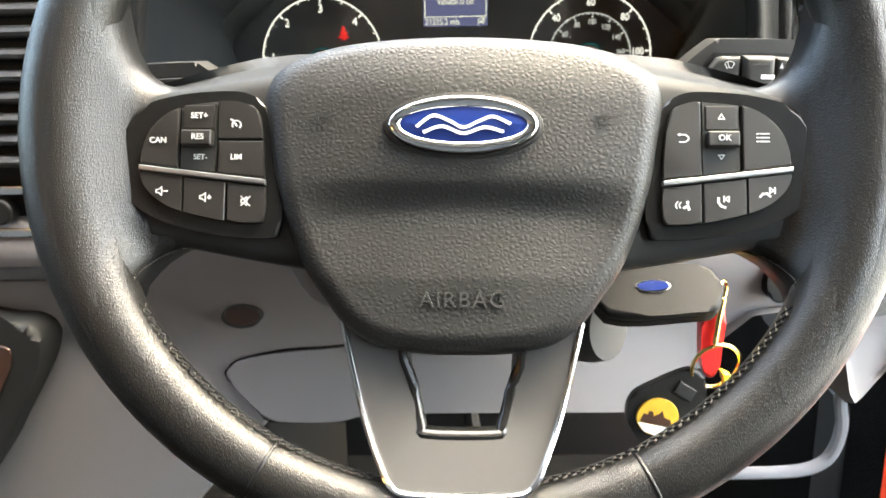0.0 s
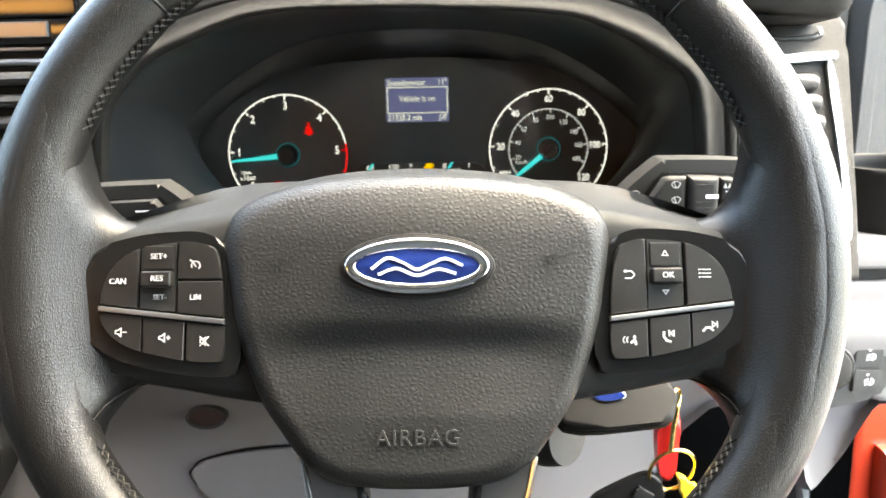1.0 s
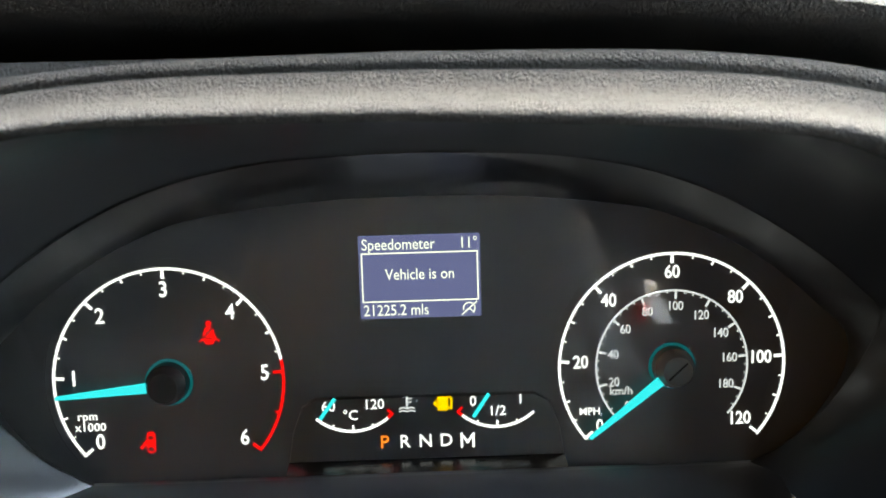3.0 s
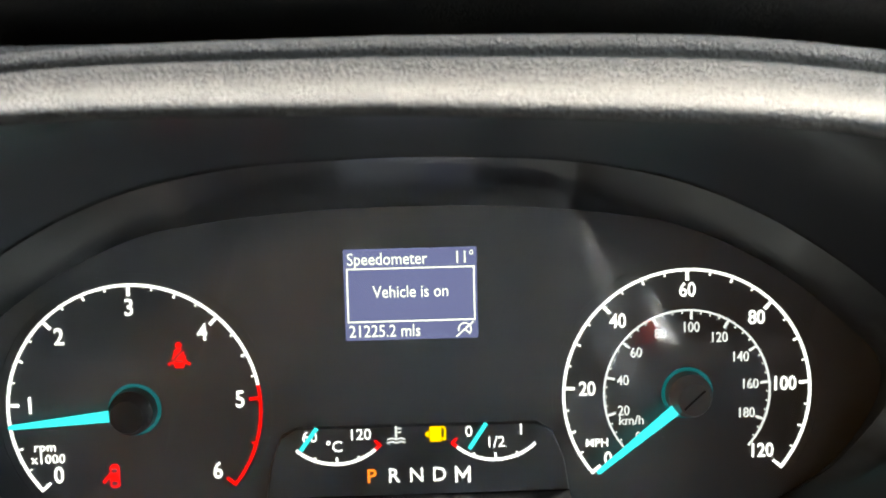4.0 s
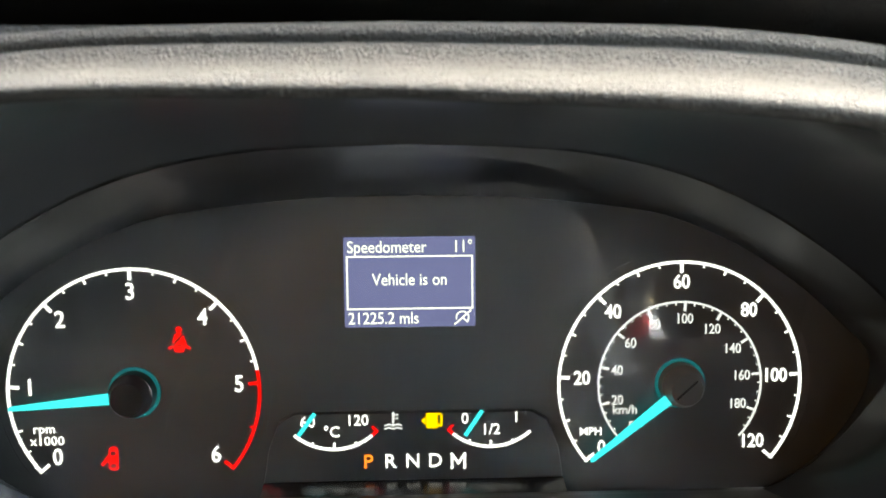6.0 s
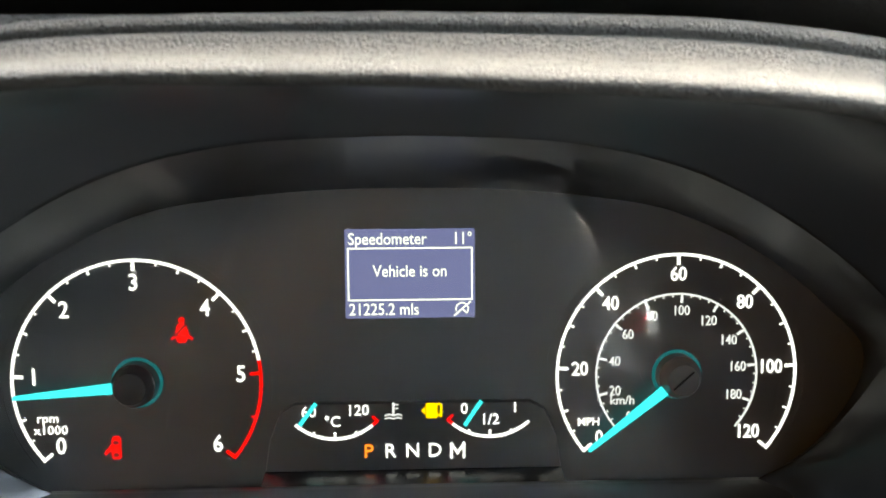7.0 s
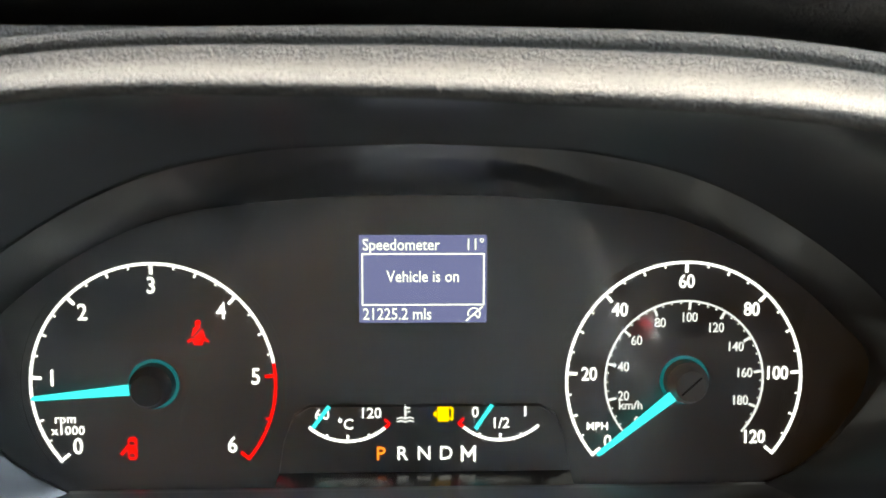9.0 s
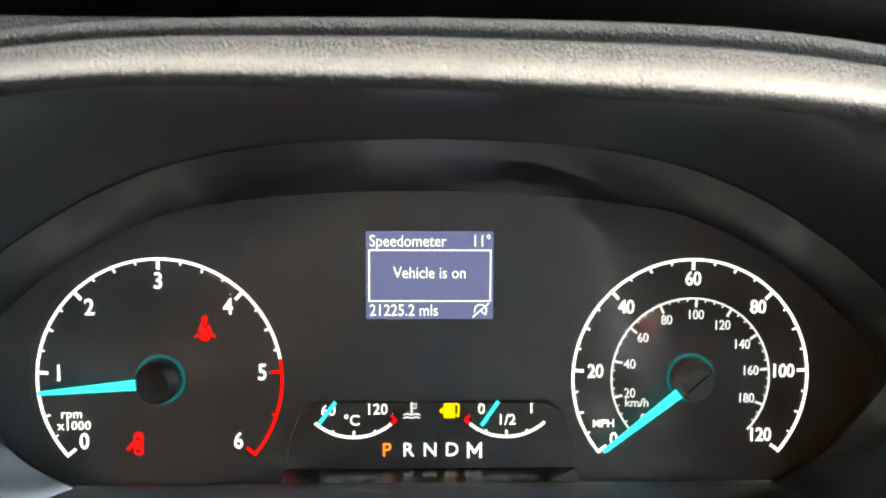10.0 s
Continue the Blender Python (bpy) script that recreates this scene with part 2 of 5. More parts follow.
def clip(poly, nx, nz, c):
    """The part of a polygon with nx * x + nz * z <= c."""
    out = []
    for i, p in enumerate(poly):
        q = poly[(i + 1) % len(poly)]
        a, b = nx * p[0] + nz * p[1] - c, nx * q[0] + nz * q[1] - c
        if a <= 0:
            out.append(p)
        if a * b < 0:
            t = a / (a - b)
            out.append((p[0] + t * (q[0] - p[0]), p[1] + t * (q[1] - p[1])))
    return out


def shrink(poly, d):
    """A convex outline drawn in by about d."""
    cx, cz = sum(p[0] for p in poly) / len(poly), sum(p[1] for p in poly) / len(poly)
    out = []
    for x, z in poly:
        r = math.hypot(x - cx, z - cz)
        k = max(0.1, (r - d) / r)
        out.append((cx + (x - cx) * k, cz + (z - cz) * k))
    return out


def words(text, size, x, y, z, align="CENTER", depth=0.0002, spread=1.0, bold=0.004, narrow=1.0):
    """Lettering in the built-in font, facing -y, centred on (x, z)."""
    cu = bpy.data.curves.new("words", "FONT")
    cu.body, cu.size, cu.align_x, cu.align_y, cu.extrude, cu.space_character = text, 1.0, align, "CENTER", depth / size, spread
    cu.resolution_u, cu.offset = 3, bold
    ob = bpy.data.objects.new("words", cu)
    scene.collection.objects.link(ob)
    me = bpy.data.meshes.new_from_object(ob.evaluated_get(bpy.context.evaluated_depsgraph_get()))
    bm = bmesh.new()
    bm.from_mesh(me)
    bpy.data.meshes.remove(me)
    bpy.data.objects.remove(ob)
    bpy.data.curves.remove(cu)
    bm.transform(pose(x, y, z, 90, 0, 0) @ Matrix.Diagonal((narrow * size, size, size, 1)))
    return bm


def arc_band(cx, cz, r0, r1, a0, a1, y, steps=48, depth=0.0003):
    """A flat curved band about (cx, cz), from angle a0 to a1 in degrees."""
    rows = []
    for i in range(steps + 1):
        a = radians(a0 + (a1 - a0) * i / steps)
        c, s = math.cos(a), math.sin(a)
        rows.append([(cx + r0 * c, y, cz + r0 * s), (cx + r1 * c, y, cz + r1 * s), (cx + r1 * c, y + depth, cz + r1 * s), (cx + r0 * c, y + depth, cz + r0 * s)])
    return grid(rows, close_v=True, cap=True)


def ticks(cx, cz, r0, r1, angles, width, y, depth=0.0003):
    out = bmesh.new()
    for a in angles:
        c, s = math.cos(radians(a)), math.sin(radians(a))
        q = [(cx + r * c + w * s, cz + r * s - w * c) for r, w in ((r0, -width / 2), (r1, -width / 2), (r1, width / 2), (r0, width / 2))]
        out = join(out, prism(q, y, y + depth))
    return out


def poly(pts, y, depth=0.0003):
    return prism(pts, y, y + depth)


def line(pts, width, y, depth=0.0003, closed=False):
    """A flat drawn line."""
    out = bmesh.new()
    n = len(pts)
    for i in range(n if closed else n - 1):
        (x0, z0), (x1, z1) = pts[i], pts[(i + 1) % n]
        d = math.hypot(x1 - x0, z1 - z0) or 1e-6
        ux, uz = (x1 - x0) / d * width / 2, (z1 - z0) / d * width / 2
        q = [(x0 - ux - uz, z0 - uz + ux), (x1 + ux - uz, z1 + uz + ux), (x1 + ux + uz, z1 + uz - ux), (x0 - ux + uz, z0 - uz - ux)]
        out = join(out, prism(q, y, y + depth))
    return out


def ring_points(cx, cz, rx, rz, n=32, a0=0, a1=360):
    return [(cx + rx * math.cos(radians(a0 + (a1 - a0) * i / n)), cz + rz * math.sin(radians(a0 + (a1 - a0) * i / n))) for i in range(n)]


# ---- the setting: cab and outdoors ----
def setting(name, bm, mat, label, category, frame_of=None, smooth=35):
    return tagged(part(name, bm, mat, None, "", frame_of if frame_of is not None else Matrix.Identity(4), smooth), label, category, kind="structure")


setting("ground", grid([[(-300, -300, -0.75), (300, -300, -0.75)], [(-300, 300, -0.75), (300, 300, -0.75)]]), CONCRETE, "grey concrete yard outside the van", "ground")
setting("floor", box(-1.40, 0.50, -1.2, 0.62, -0.05, 0.0), CARPET, "dark rubber cab floor under the pedals", "floor")
setting("ceiling", box(-1.42, 0.62, -1.2, -0.30, 1.62, 1.67, 0.015), LINING, "grey cab headlining", "ceiling")
setting("wall_rear", box(-1.42, 0.62, -1.25, -1.2, -0.05, 1.67), BULKHEAD, "plain grey bulkhead behind the seats", "wall")
setting("wall_front", box(-1.40, 0.50, 0.55, 0.62, -0.05, 0.86), BLACK, "dark bulkhead behind the dashboard", "wall")
setting("wall_left", join(box(-1.46, -1.40, -1.25, 0.62, -0.05, 1.00), box(-1.46, -1.40, -1.25, -0.45, 1.00, 1.67), box(-1.46, -1.40, -0.45, 0.10, 1.42, 1.67)),
        BULKHEAD, "far cab side with its window opening", "wall")
# Low box added out of view to keep outside glare off the lens.
setting("wall_right", join(box(0.56, 0.62, -1.25, -0.74, -0.05, 1.67), box(0.58, 0.62, -0.98, -0.2, 1.56, 1.67), box(0.56, 0.62, -0.74, -0.10, -0.05, 0.55)), BULKHEAD, "dark door post, with an unseen low wall added to block light at the open driver door", "wall")


LENS_SLOPE = 0.37


def lens_y(z):
    """Where the clear lens stands, which leans out over the dials."""
    return -0.0095 - LENS_SLOPE * (z + 0.0405)


def over_the_top(left, right):
    """A path from the left end over the top to the right end."""
    l, r = smooth_path(left, 6), smooth_path(right, 6)
    return l[::-1] + r[1:]


def both(half):
    return over_the_top([(-x, y, z) for x, y, z in half], half)


INNER = over_the_top(
    [(0, -0.131, 0.0952), (-0.057, -0.131, 0.0957), (-0.0875, -0.131, 0.0940), (-0.1105, -0.131, 0.0895), (-0.138, -0.1308, 0.0785), (-0.166, -0.1300, 0.0657),
     (-0.184, -0.1285, 0.0492), (-0.195, -0.1260, 0.0345), (-0.2010, -0.1230, 0.0075), (-0.2050, -0.1190, -0.020), (-0.2100, -0.106, -0.085)],
    [(0, -0.131, 0.0952), (0.052, -0.131, 0.0929), (0.0800, -0.131, 0.0910), (0.104, -0.131, 0.0877), (0.122, -0.1308, 0.0810), (0.1405, -0.130, 0.0722),
     (0.1575, -0.1290, 0.0620), (0.1755, -0.1270, 0.0500), (0.1835, -0.1225, 0.0290), (0.1895, -0.1165, -0.010), (0.1960, -0.106, -0.085)])
OUTER = both([(0, -0.1175, 0.1136), (0.055, -0.1175, 0.1128), (0.087, -0.1175, 0.1108), (0.115, -0.1175, 0.1070), (0.142, -0.1172, 0.1010),
              (0.172, -0.1165, 0.0905), (0.197, -0.1155, 0.0770), (0.2105, -0.1150, 0.050), (0.2155, -0.1135, 0.015), (0.2175, -0.1115, -0.02), (0.2190, -0.109, -0.085)])
BEZEL = both([(x, lens_y(z), z) for x, z in ((0, 0.0910), (0.040, 0.0896), (0.066, 0.0862), (0.0885, 0.0806), (0.113, 0.0706), (0.140, 0.0552),
                                             (0.163, 0.0385), (0.1755, 0.0240), (0.1675, -0.006), (0.1530, -0.0285), (0.1370, -0.0400))])
FACE_EDGE = both([(0, 0, 0.0755), (0.032, 0, 0.0749), (0.06, 0, 0.0728), (0.08, 0, 0.0705), (0.1005, 0, 0.0668), (0.124, 0, 0.0575), (0.1476, 0, 0.0435),
                  (0.168, 0, 0.0265), (0.185, 0, 0.006), (0.172, 0, -0.024), (0.1461, 0, -0.0445)])

# ---- the dashboard ----
dash = thing("dashboard", CL @ pose(0, 0.05, -0.3), "grained grey plastic dashboard with a hooded binnacle", "dashboard")


def lip_rows():
    """The rolled lip of the hood: nose below, shallow groove and bead above."""
    steps = ((0.0, 0.0), (0.035, -0.0022), (0.09, -0.0036), (0.16, -0.0040), (0.23, -0.0032), (0.32, -0.0008), (0.41, 0.0016), (0.50, 0.0027), (0.58, 0.0029), (0.66, 0.0027), (0.72, 0.0029), (0.755, 0.0034), (0.79, 0.0027), (0.84, 0.0014), (0.90, 0.0008), (0.96, 0.0006), (1.0, 0.0010))
    rows = []
    for a, b in zip(INNER, OUTER):
        wide = min(1.6, (b - a).length / 0.0229)
        sec = [a + Vector((0, 0.009, 0.0010)), a + Vector((0, 0.004, 0.0003))]
        for s, d in steps:
            q = a.lerp(b, s)
            q.y += d * wide
            sec.append(q)
        sec += [b + Vector((0, 0.006, 0.0004)), b + Vector((0, 0.06, 0.0004))]
        rows.append(sec)
    return rows


part("binnacle_hood", grid(lip_rows()), HOOD, dash, "grained grey rounded binnacle hood", CL, 75)
back_in = [p + Vector((0, 0.008, 0.0009)) for p in INNER]
rows = []
for a, b in zip(back_in, BEZEL):
    rows.append([a.lerp(b, k / 8) + Vector((0, 0, 0.010 * min(1.0, max(0.0, (a.z + 0.03) / 0.1)) * math.sin(math.pi * k / 8))) for k in range(9)])
part("binnacle_shroud", grid(rows), SHELL, dash, "smooth dark shroud inside the binnacle", CL, 60)
part("binnacle_shelf", grid([[(x * k, y, z + 0.010 * min(1.0, (-0.012 - y) / 0.03 if y < -0.012 else 0.0) * max(0.0, (abs(k) - 0.84) / 0.16) ** 2) for k in (-1.01, -0.98, -0.95, -0.91, -0.87, -0.83, -0.5, 0, 0.5, 0.83, 0.87, 0.91, 0.95, 0.98, 1.01)] for x, y, z in ((0.137, -0.0080, -0.0400), (0.150, -0.0200, -0.0440), (0.174, -0.032, -0.0560), (0.196, -0.047, -0.0675), (0.2125, -0.061, -0.0775), (0.214, -0.10, -0.085), (0.214, -0.13, -0.100))]), SHELF, dash,
     "glossy dark shelf under the gauges", CL, 60)
side_in = [(p.x, p.z) for p in OUTER if -0.2200 < p.x < -0.045]
part("inner_fascia", prism(side_in + [(-0.045, 0.1137), (-0.2200, 0.1137)], -0.1130, -0.100), FASCIA_LIT, dash, "grained grey fascia beside the hood", CL)
# dark slot and upper pad
def pad_drop(x):
    return float(np.interp(x, (0.05, 0.12, 0.155, 0.195, 0.25, 0.285), (0.0, -0.006, -0.015, -0.023, -0.0265, -0.0275)))


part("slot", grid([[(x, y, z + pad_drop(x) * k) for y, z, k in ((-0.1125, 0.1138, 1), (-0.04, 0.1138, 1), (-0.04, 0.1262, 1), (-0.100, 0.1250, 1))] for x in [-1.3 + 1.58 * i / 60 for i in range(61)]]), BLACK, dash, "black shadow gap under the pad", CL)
pad_prof = ((-0.05, 0.1246), (-0.110, 0.1242), (-0.1165, 0.1252), (-0.1190, 0.1278), (-0.1172, 0.1304), (-0.110, 0.1328), (-0.09, 0.1368), (-0.04, 0.1455), (0.03, 0.1575), (0.12, 0.173), (0.25, 0.195), (0.42, 0.223))


def pad_low(k, x):
    """The front edge grows deeper towards the driver's door."""
    return (0.011, 0.0115, 0.0085, 0.003)[k] * max(0.0, min(1.0, (x - 0.16) / 0.09)) if k < 4 else 0.0


pad_rows = [[(x, y, z + pad_drop(x) - pad_low(k, x)) for k, (y, z) in enumerate(pad_prof)] for x in [-1.3 + 1.570 * i / 80 for i in range(81)]]
for u in (0.3, 0.55, 0.75, 0.9, 0.97, 1.0):
    x, f = 0.270 + 0.0155 * u, math.sqrt(max(0.0, 1 - u * u))
    mid = 0.1225 + pad_drop(x)
    pad_rows.append([(x, y + 0.006 * (1 - f), mid + (z + pad_drop(x) - pad_low(k, x) - mid) * (0.12 + 0.88 * f)) for k, (y, z) in enumerate(pad_prof)])
part("upper_pad", grid(pad_rows), HOOD, dash, "grained dark upper dashboard pad", CL, 60)
# lower panels in pale grey
knee_prof = ((-0.06, -0.08), (-0.105, -0.088), (-0.119, -0.105), (-0.121, -0.125), (-0.113, -0.148), (-0.1030, -0.170), (-0.0990, -0.185), (-0.1000, -0.200), (-0.1043, -0.223), (-0.1085, -0.2491))
low_rows = []
for i in range(201):
    x = -0.50 + 0.885 * i / 200
    floor_z = float(np.interp(x, (0.165, 0.180, 0.1884, 0.2095, 0.235, 0.262, 0.275, 0.285, 0.289, 0.3085, 0.330), (-0.2491, -0.220, -0.1934, -0.175, -0.172, -0.172, -0.200, -0.243, -0.243, -0.2155, -0.176)))
    down = 1.14 * min(0.30, max(0.0, -0.140 - x))
    row = [(x, y, max(z, floor_z)) for y, z in knee_prof]
    yb, zb = row[-1][1], row[-1][2]
    low_rows.append(row + [(x, yb - 0.05 * down, zb - down), (x, yb + 0.012, zb - 0.006 - down), (x, 0.05, zb - 0.004 - down)])
part("knee_panel", grid(low_rows), GREY, dash, "pale grey moulded knee panel", smooth=60)

# ---- instrument cluster ----
cluster = thing("instrument_cluster", CL @ pose(0, 0, -0.045), "black instrument cluster with lit white dials and cyan pointers", "instrument cluster")
rows = []
for a, b in zip(BEZEL, FACE_EDGE):
    rows.append([a + Vector((0, -0.001, 0.0005)), a.lerp(b, 0.5) + Vector((0, 0.001, 0)), a.lerp(b, 0.92), b + Vector((0, 0.001, 0))])
part("bezel", grid(rows), RIMFILM, cluster, "dark sloped bezel ring", CL, 40)
part("face_plate", prism([(p.x, p.z) for p in FACE_EDGE], 0.0, 0.004), FACE, cluster, "matt black dial face")
YF = -0.0004


def dial(cx, r, span, n_major, minor, name, label, texts, radii, size, red_from=None):
    d = part(name, arc_band(cx, 0, r + 0.004, r + 0.0044, 90 - span, 90 + span, -0.0001, 60, 0.0001), FACE, cluster, label)
    angles = [90 + span - 2 * span * i / (n_major - 1) for i in range(n_major)]
    lo = 90 - span
    split = red_from if red_from is not None else lo
    part("scale_arc", arc_band(cx, 0, r - 0.0006, r + 0.0006, 90 + span, split, YF, 90), LIGHT_WHITE, d, "backlit white scale arc")
    if red_from is not None:
        part("red_zone", arc_band(cx, 0, r - 0.0006, r + 0.0006, split, lo, YF, 40), LIGHT_RED, d, "backlit red zone")
    step = 2 * span / (n_major - 1)
    small = [angles[0] - step * (k / 4) for k in range(1, 4 * (n_major - 1)) if k % 4]
    half = [angles[0] - step * (k / 4) for k in range(2, 4 * (n_major - 1), 4)]
    white = [a for a in angles if a >= split]
    for a in white:
        part("major_tick", ticks(cx, 0, r - 0.0042, r + 0.0006, [a], 0.0013, YF), LIGHT_WHITE, d)
    part("minor_ticks", join(ticks(cx, 0, r - 0.0018, r, [a for a in small if a >= split], 0.0006, YF), ticks(cx, 0, r - 0.0024, r, [a for a in half if a >= split], 0.0008, YF)), LIGHT_WHITE, d)
    if red_from is not None:
        part("red_ticks", join(ticks(cx, 0, r - 0.0042, r + 0.0006, [a for a in angles if a < split], 0.0012, YF), ticks(cx, 0, r - 0.002, r, [a for a in half if a < split], 0.0008, YF)), LIGHT_RED, d)
    for a, tx, rr in zip(angles, texts, radii):
        part("numeral", words(tx, size, cx + rr * math.cos(radians(a)), YF, rr * math.sin(radians(a)), spread=0.98, bold=0.012, narrow=0.86), LIGHT_WHITE, d)
    return d


def pointer(cx, angle, r, name, host):
    c, s = math.cos(radians(angle)), math.sin(radians(angle))
    q = [(cx + a * c - w * s, a * s + w * c) for a, w in ((0.008, 0.0021), (r, 0.0008), (r + 0.0006, 0.0), (r, -0.0008), (0.008, -0.0021))]
    p = part("pointer", prism(q, -0.0056, -0.0044, 0.0003), LIGHT_CYAN, host, "lit cyan pointer")
    rows = []
    for k in range(33):
        a = 2 * math.pi * k / 32
        rows.append([(cx + rr * math.cos(a), y, rr * math.sin(a)) for rr, y in ((0.0087, -0.0003), (0.0085, -0.0045), (0.0072, -0.0056), (0.0066, -0.0078), (0.0061, -0.0084), (0.0001, -0.0084))])
    hub = part("pointer_hub", grid(rows), HUB_GREY if cx > 0 else HUB_BLACK, p, "satin grey pointer cap" if cx > 0 else "black pointer cap", smooth=40)
    return hub


tach = dial(-0.10715, 0.0483, 129.6, 7, 4, "tachometer", "rev counter reading below one thousand", [str(k) for k in range(7)], [0.0396, 0.0399, 0.0396, 0.0394, 0.0399, 0.0406, 0.0398], 0.0092, red_from=9.8)
part("rpm_text", join(words("rpm", 0.0050, -0.1424, YF, -0.0139, spread=1.06), words("x1000", 0.0050, -0.1414, YF, -0.0187, spread=1.06)), LIGHT_WHITE, tach)
part("halo", arc_band(-0.10715, 0, 0.0088, 0.0101, 0, 360, YF, 40), LIGHT_HALO, tach, "soft cyan glow round the cap, put in as a lit band")
pointer(-0.10715, 184.9, 0.0455, "tach", tach)
speedo = dial(0.10715, 0.0484, 129.4, 7, 4, "speedometer", "speedometer at zero, miles outside and kilometres inside", [str(20 * k) for k in range(7)], [0.0404, 0.0393, 0.0396, 0.0404, 0.0396, 0.0382, 0.0380], 0.0078)
part("unit_text", words("MPH", 0.0046, 0.0716, YF, -0.0190), LIGHT_WHITE, speedo)
part("inner_arc", arc_band(0.10715, 0, 0.0322, 0.0330, 221.5, -42, YF, 70), LIGHT_DIM, speedo, "dim inner kilometre arc")
part("inner_ticks", join(ticks(0.10715, 0, 0.0290, 0.0330, [221.5 - 26.9 * k for k in range(10)], 0.0010, YF), ticks(0.10715, 0, 0.0312, 0.0326, [221.5 - 26.9 * k / 4 for k in range(39) if k % 4], 0.0005, YF)), LIGHT_DIM, speedo)
for k in range(0, 10):
    a = radians(221.5 - 26.9 * k)
    rr = 0.0258 if k < 6 else 0.0248
    part("inner_numeral", words(str(20 * k), 0.0056, 0.10715 + rr * math.cos(a), YF, rr * math.sin(a), spread=0.98, narrow=0.86), LIGHT_DIM, speedo)
part("inner_unit_text", words("km/h", 0.0050, 0.0852, YF, -0.0104), LIGHT_DIM, speedo)
part("halo", arc_band(0.10715, 0, 0.0088, 0.0101, 0, 360, YF, 40), LIGHT_HALO, speedo, "soft cyan glow round the cap, put in as a lit band")
hub = pointer(0.10715, 218.4, 0.0462, "speedo", speedo)
part("screw_slot", prism([(0.1030, -0.0033), (0.1034, -0.0038), (0.1113, 0.0033), (0.1109, 0.0038)], -0.0087, -0.0083), BLACK, hub)

# lower gauge panel
low = part("lower_gauge_panel", prism([(-0.0578, -0.0364), (-0.0556, -0.0232), (-0.0515, -0.0125), (-0.0455, -0.0090), (0.0478, -0.0093), (0.0540, -0.0130), (0.0583, -0.0240), (0.0602, -0.0364)], -0.0025, 0.0, 0.0008), FACE, cluster, "raised black panel with small gauges")
YP = -0.0029
part("panel_ledge", grid([[(x0 + (x1 - x0) * k / 6, y, z) for k in range(7)] for x0, x1, y, z in ((-0.0578, 0.0602, 0.0, -0.0360), (-0.0578, 0.0602, -0.0026, -0.0366), (-0.0590, 0.0613, -0.0140, -0.0425), (-0.0592, 0.0615, -0.0150, -0.0450))]), LEDGE, low, "dark glossy ledge under the small gauges")
for cx, labels in ((-0.0299, (("60", -0.0401, -0.0122), ("120", -0.0208, -0.0118), ("\u00b0C", -0.0308, -0.0163))), (0.0315, (("0", 0.0213, -0.0118), ("1", 0.0415, -0.0116), ("1/2", 0.0315, -0.0163)))):
    cz = -0.0231 + 0.0232
    red = (310, 316) if cx < 0 else (224, 230)
    g = part("small_gauge", arc_band(cx, cz, 0.0226, 0.0238, 228 if cx < 0 else 230, 312 if cx > 0 else 310, YP, 30), LIGHT_WHITE, low, "small backlit arc gauge")
    part("red_zone", join(arc_band(cx, cz, 0.0226, 0.0238, red[0], red[1], YP, 6), ticks(cx, cz, 0.0205, 0.0238, [red[1] if cx < 0 else red[0]], 0.0009, YP)), LIGHT_RED, g)
    part("gauge_ticks", ticks(cx, cz, 0.0206, 0.0238, [270], 0.001, YP), LIGHT_WHITE, g)
    part("gauge_minor_ticks", ticks(cx, cz, 0.0218, 0.0238, [248, 292], 0.0008, YP), LIGHT_WHITE, g)
    for tx, x, z in labels:
        part("numeral", words(tx, 0.0060, x, YP, z), LIGHT_WHITE, g)
    a = 231 if cx < 0 else 240
    x0, z0, x1, z1 = (-0.0376, -0.0090, -0.0432, -0.0165) if cx < 0 else (0.0276, -0.0090, 0.0218, -0.0176)
    part("pointer", line([(x0, z0), (x1, z1)], 0.0016, YP - 0.0008), LIGHT_CYAN, g, "lit cyan pointer")
for tx, x, m in (("P", -0.0168, LIGHT_ORANGE), ("R", -0.0082, LIGHT_WHITE), ("N", 0.0007, LIGHT_WHITE), ("D", 0.0095, LIGHT_WHITE), ("M", 0.0186, LIGHT_WHITE)):
    glyph = words(tx, 0.0078, x, YP, -0.0285) if tx != "M" else line([(x - 0.0025, -0.0313), (x - 0.0025, -0.0260), (x, -0.0295), (x + 0.0025, -0.0260), (x + 0.0025, -0.0313)], 0.0010, YP)
    part("gear_letter", glyph, m, low, "orange lit letter" if tx == "P" else "white lit letter")
part("coolant_symbol", join(line([(-0.0068, -0.0092), (-0.0068, -0.0132)], 0.0009, YP), line([(-0.0068, -0.0097), (-0.0050, -0.0097)], 0.0005, YP), line([(-0.0068, -0.0112), (-0.0050, -0.0112)], 0.0005, YP),
     line([(-0.0100, -0.0140), (-0.0085, -0.0135), (-0.0068, -0.0141), (-0.0050, -0.0135), (-0.0036, -0.0140)], 0.0005, YP), line([(-0.0100, -0.0153), (-0.0085, -0.0148), (-0.0068, -0.0154), (-0.0050, -0.0148), (-0.0036, -0.0153)], 0.0005, YP)), LIGHT_DIM, low, "dim coolant symbol")
part("fuel_symbol", join(poly([(0.0062, -0.0153), (0.0062, -0.0093), (0.0106, -0.0093), (0.0106, -0.0153)], YP), poly([(0.0042, -0.0123), (0.0058, -0.0108), (0.0058, -0.0138)], YP),
     line([(0.0109, -0.0140), (0.0120, -0.0145), (0.0122, -0.0105), (0.0112, -0.0095)], 0.0007, YP)), LIGHT_AMBER, low, "amber lit fuel pump symbol")
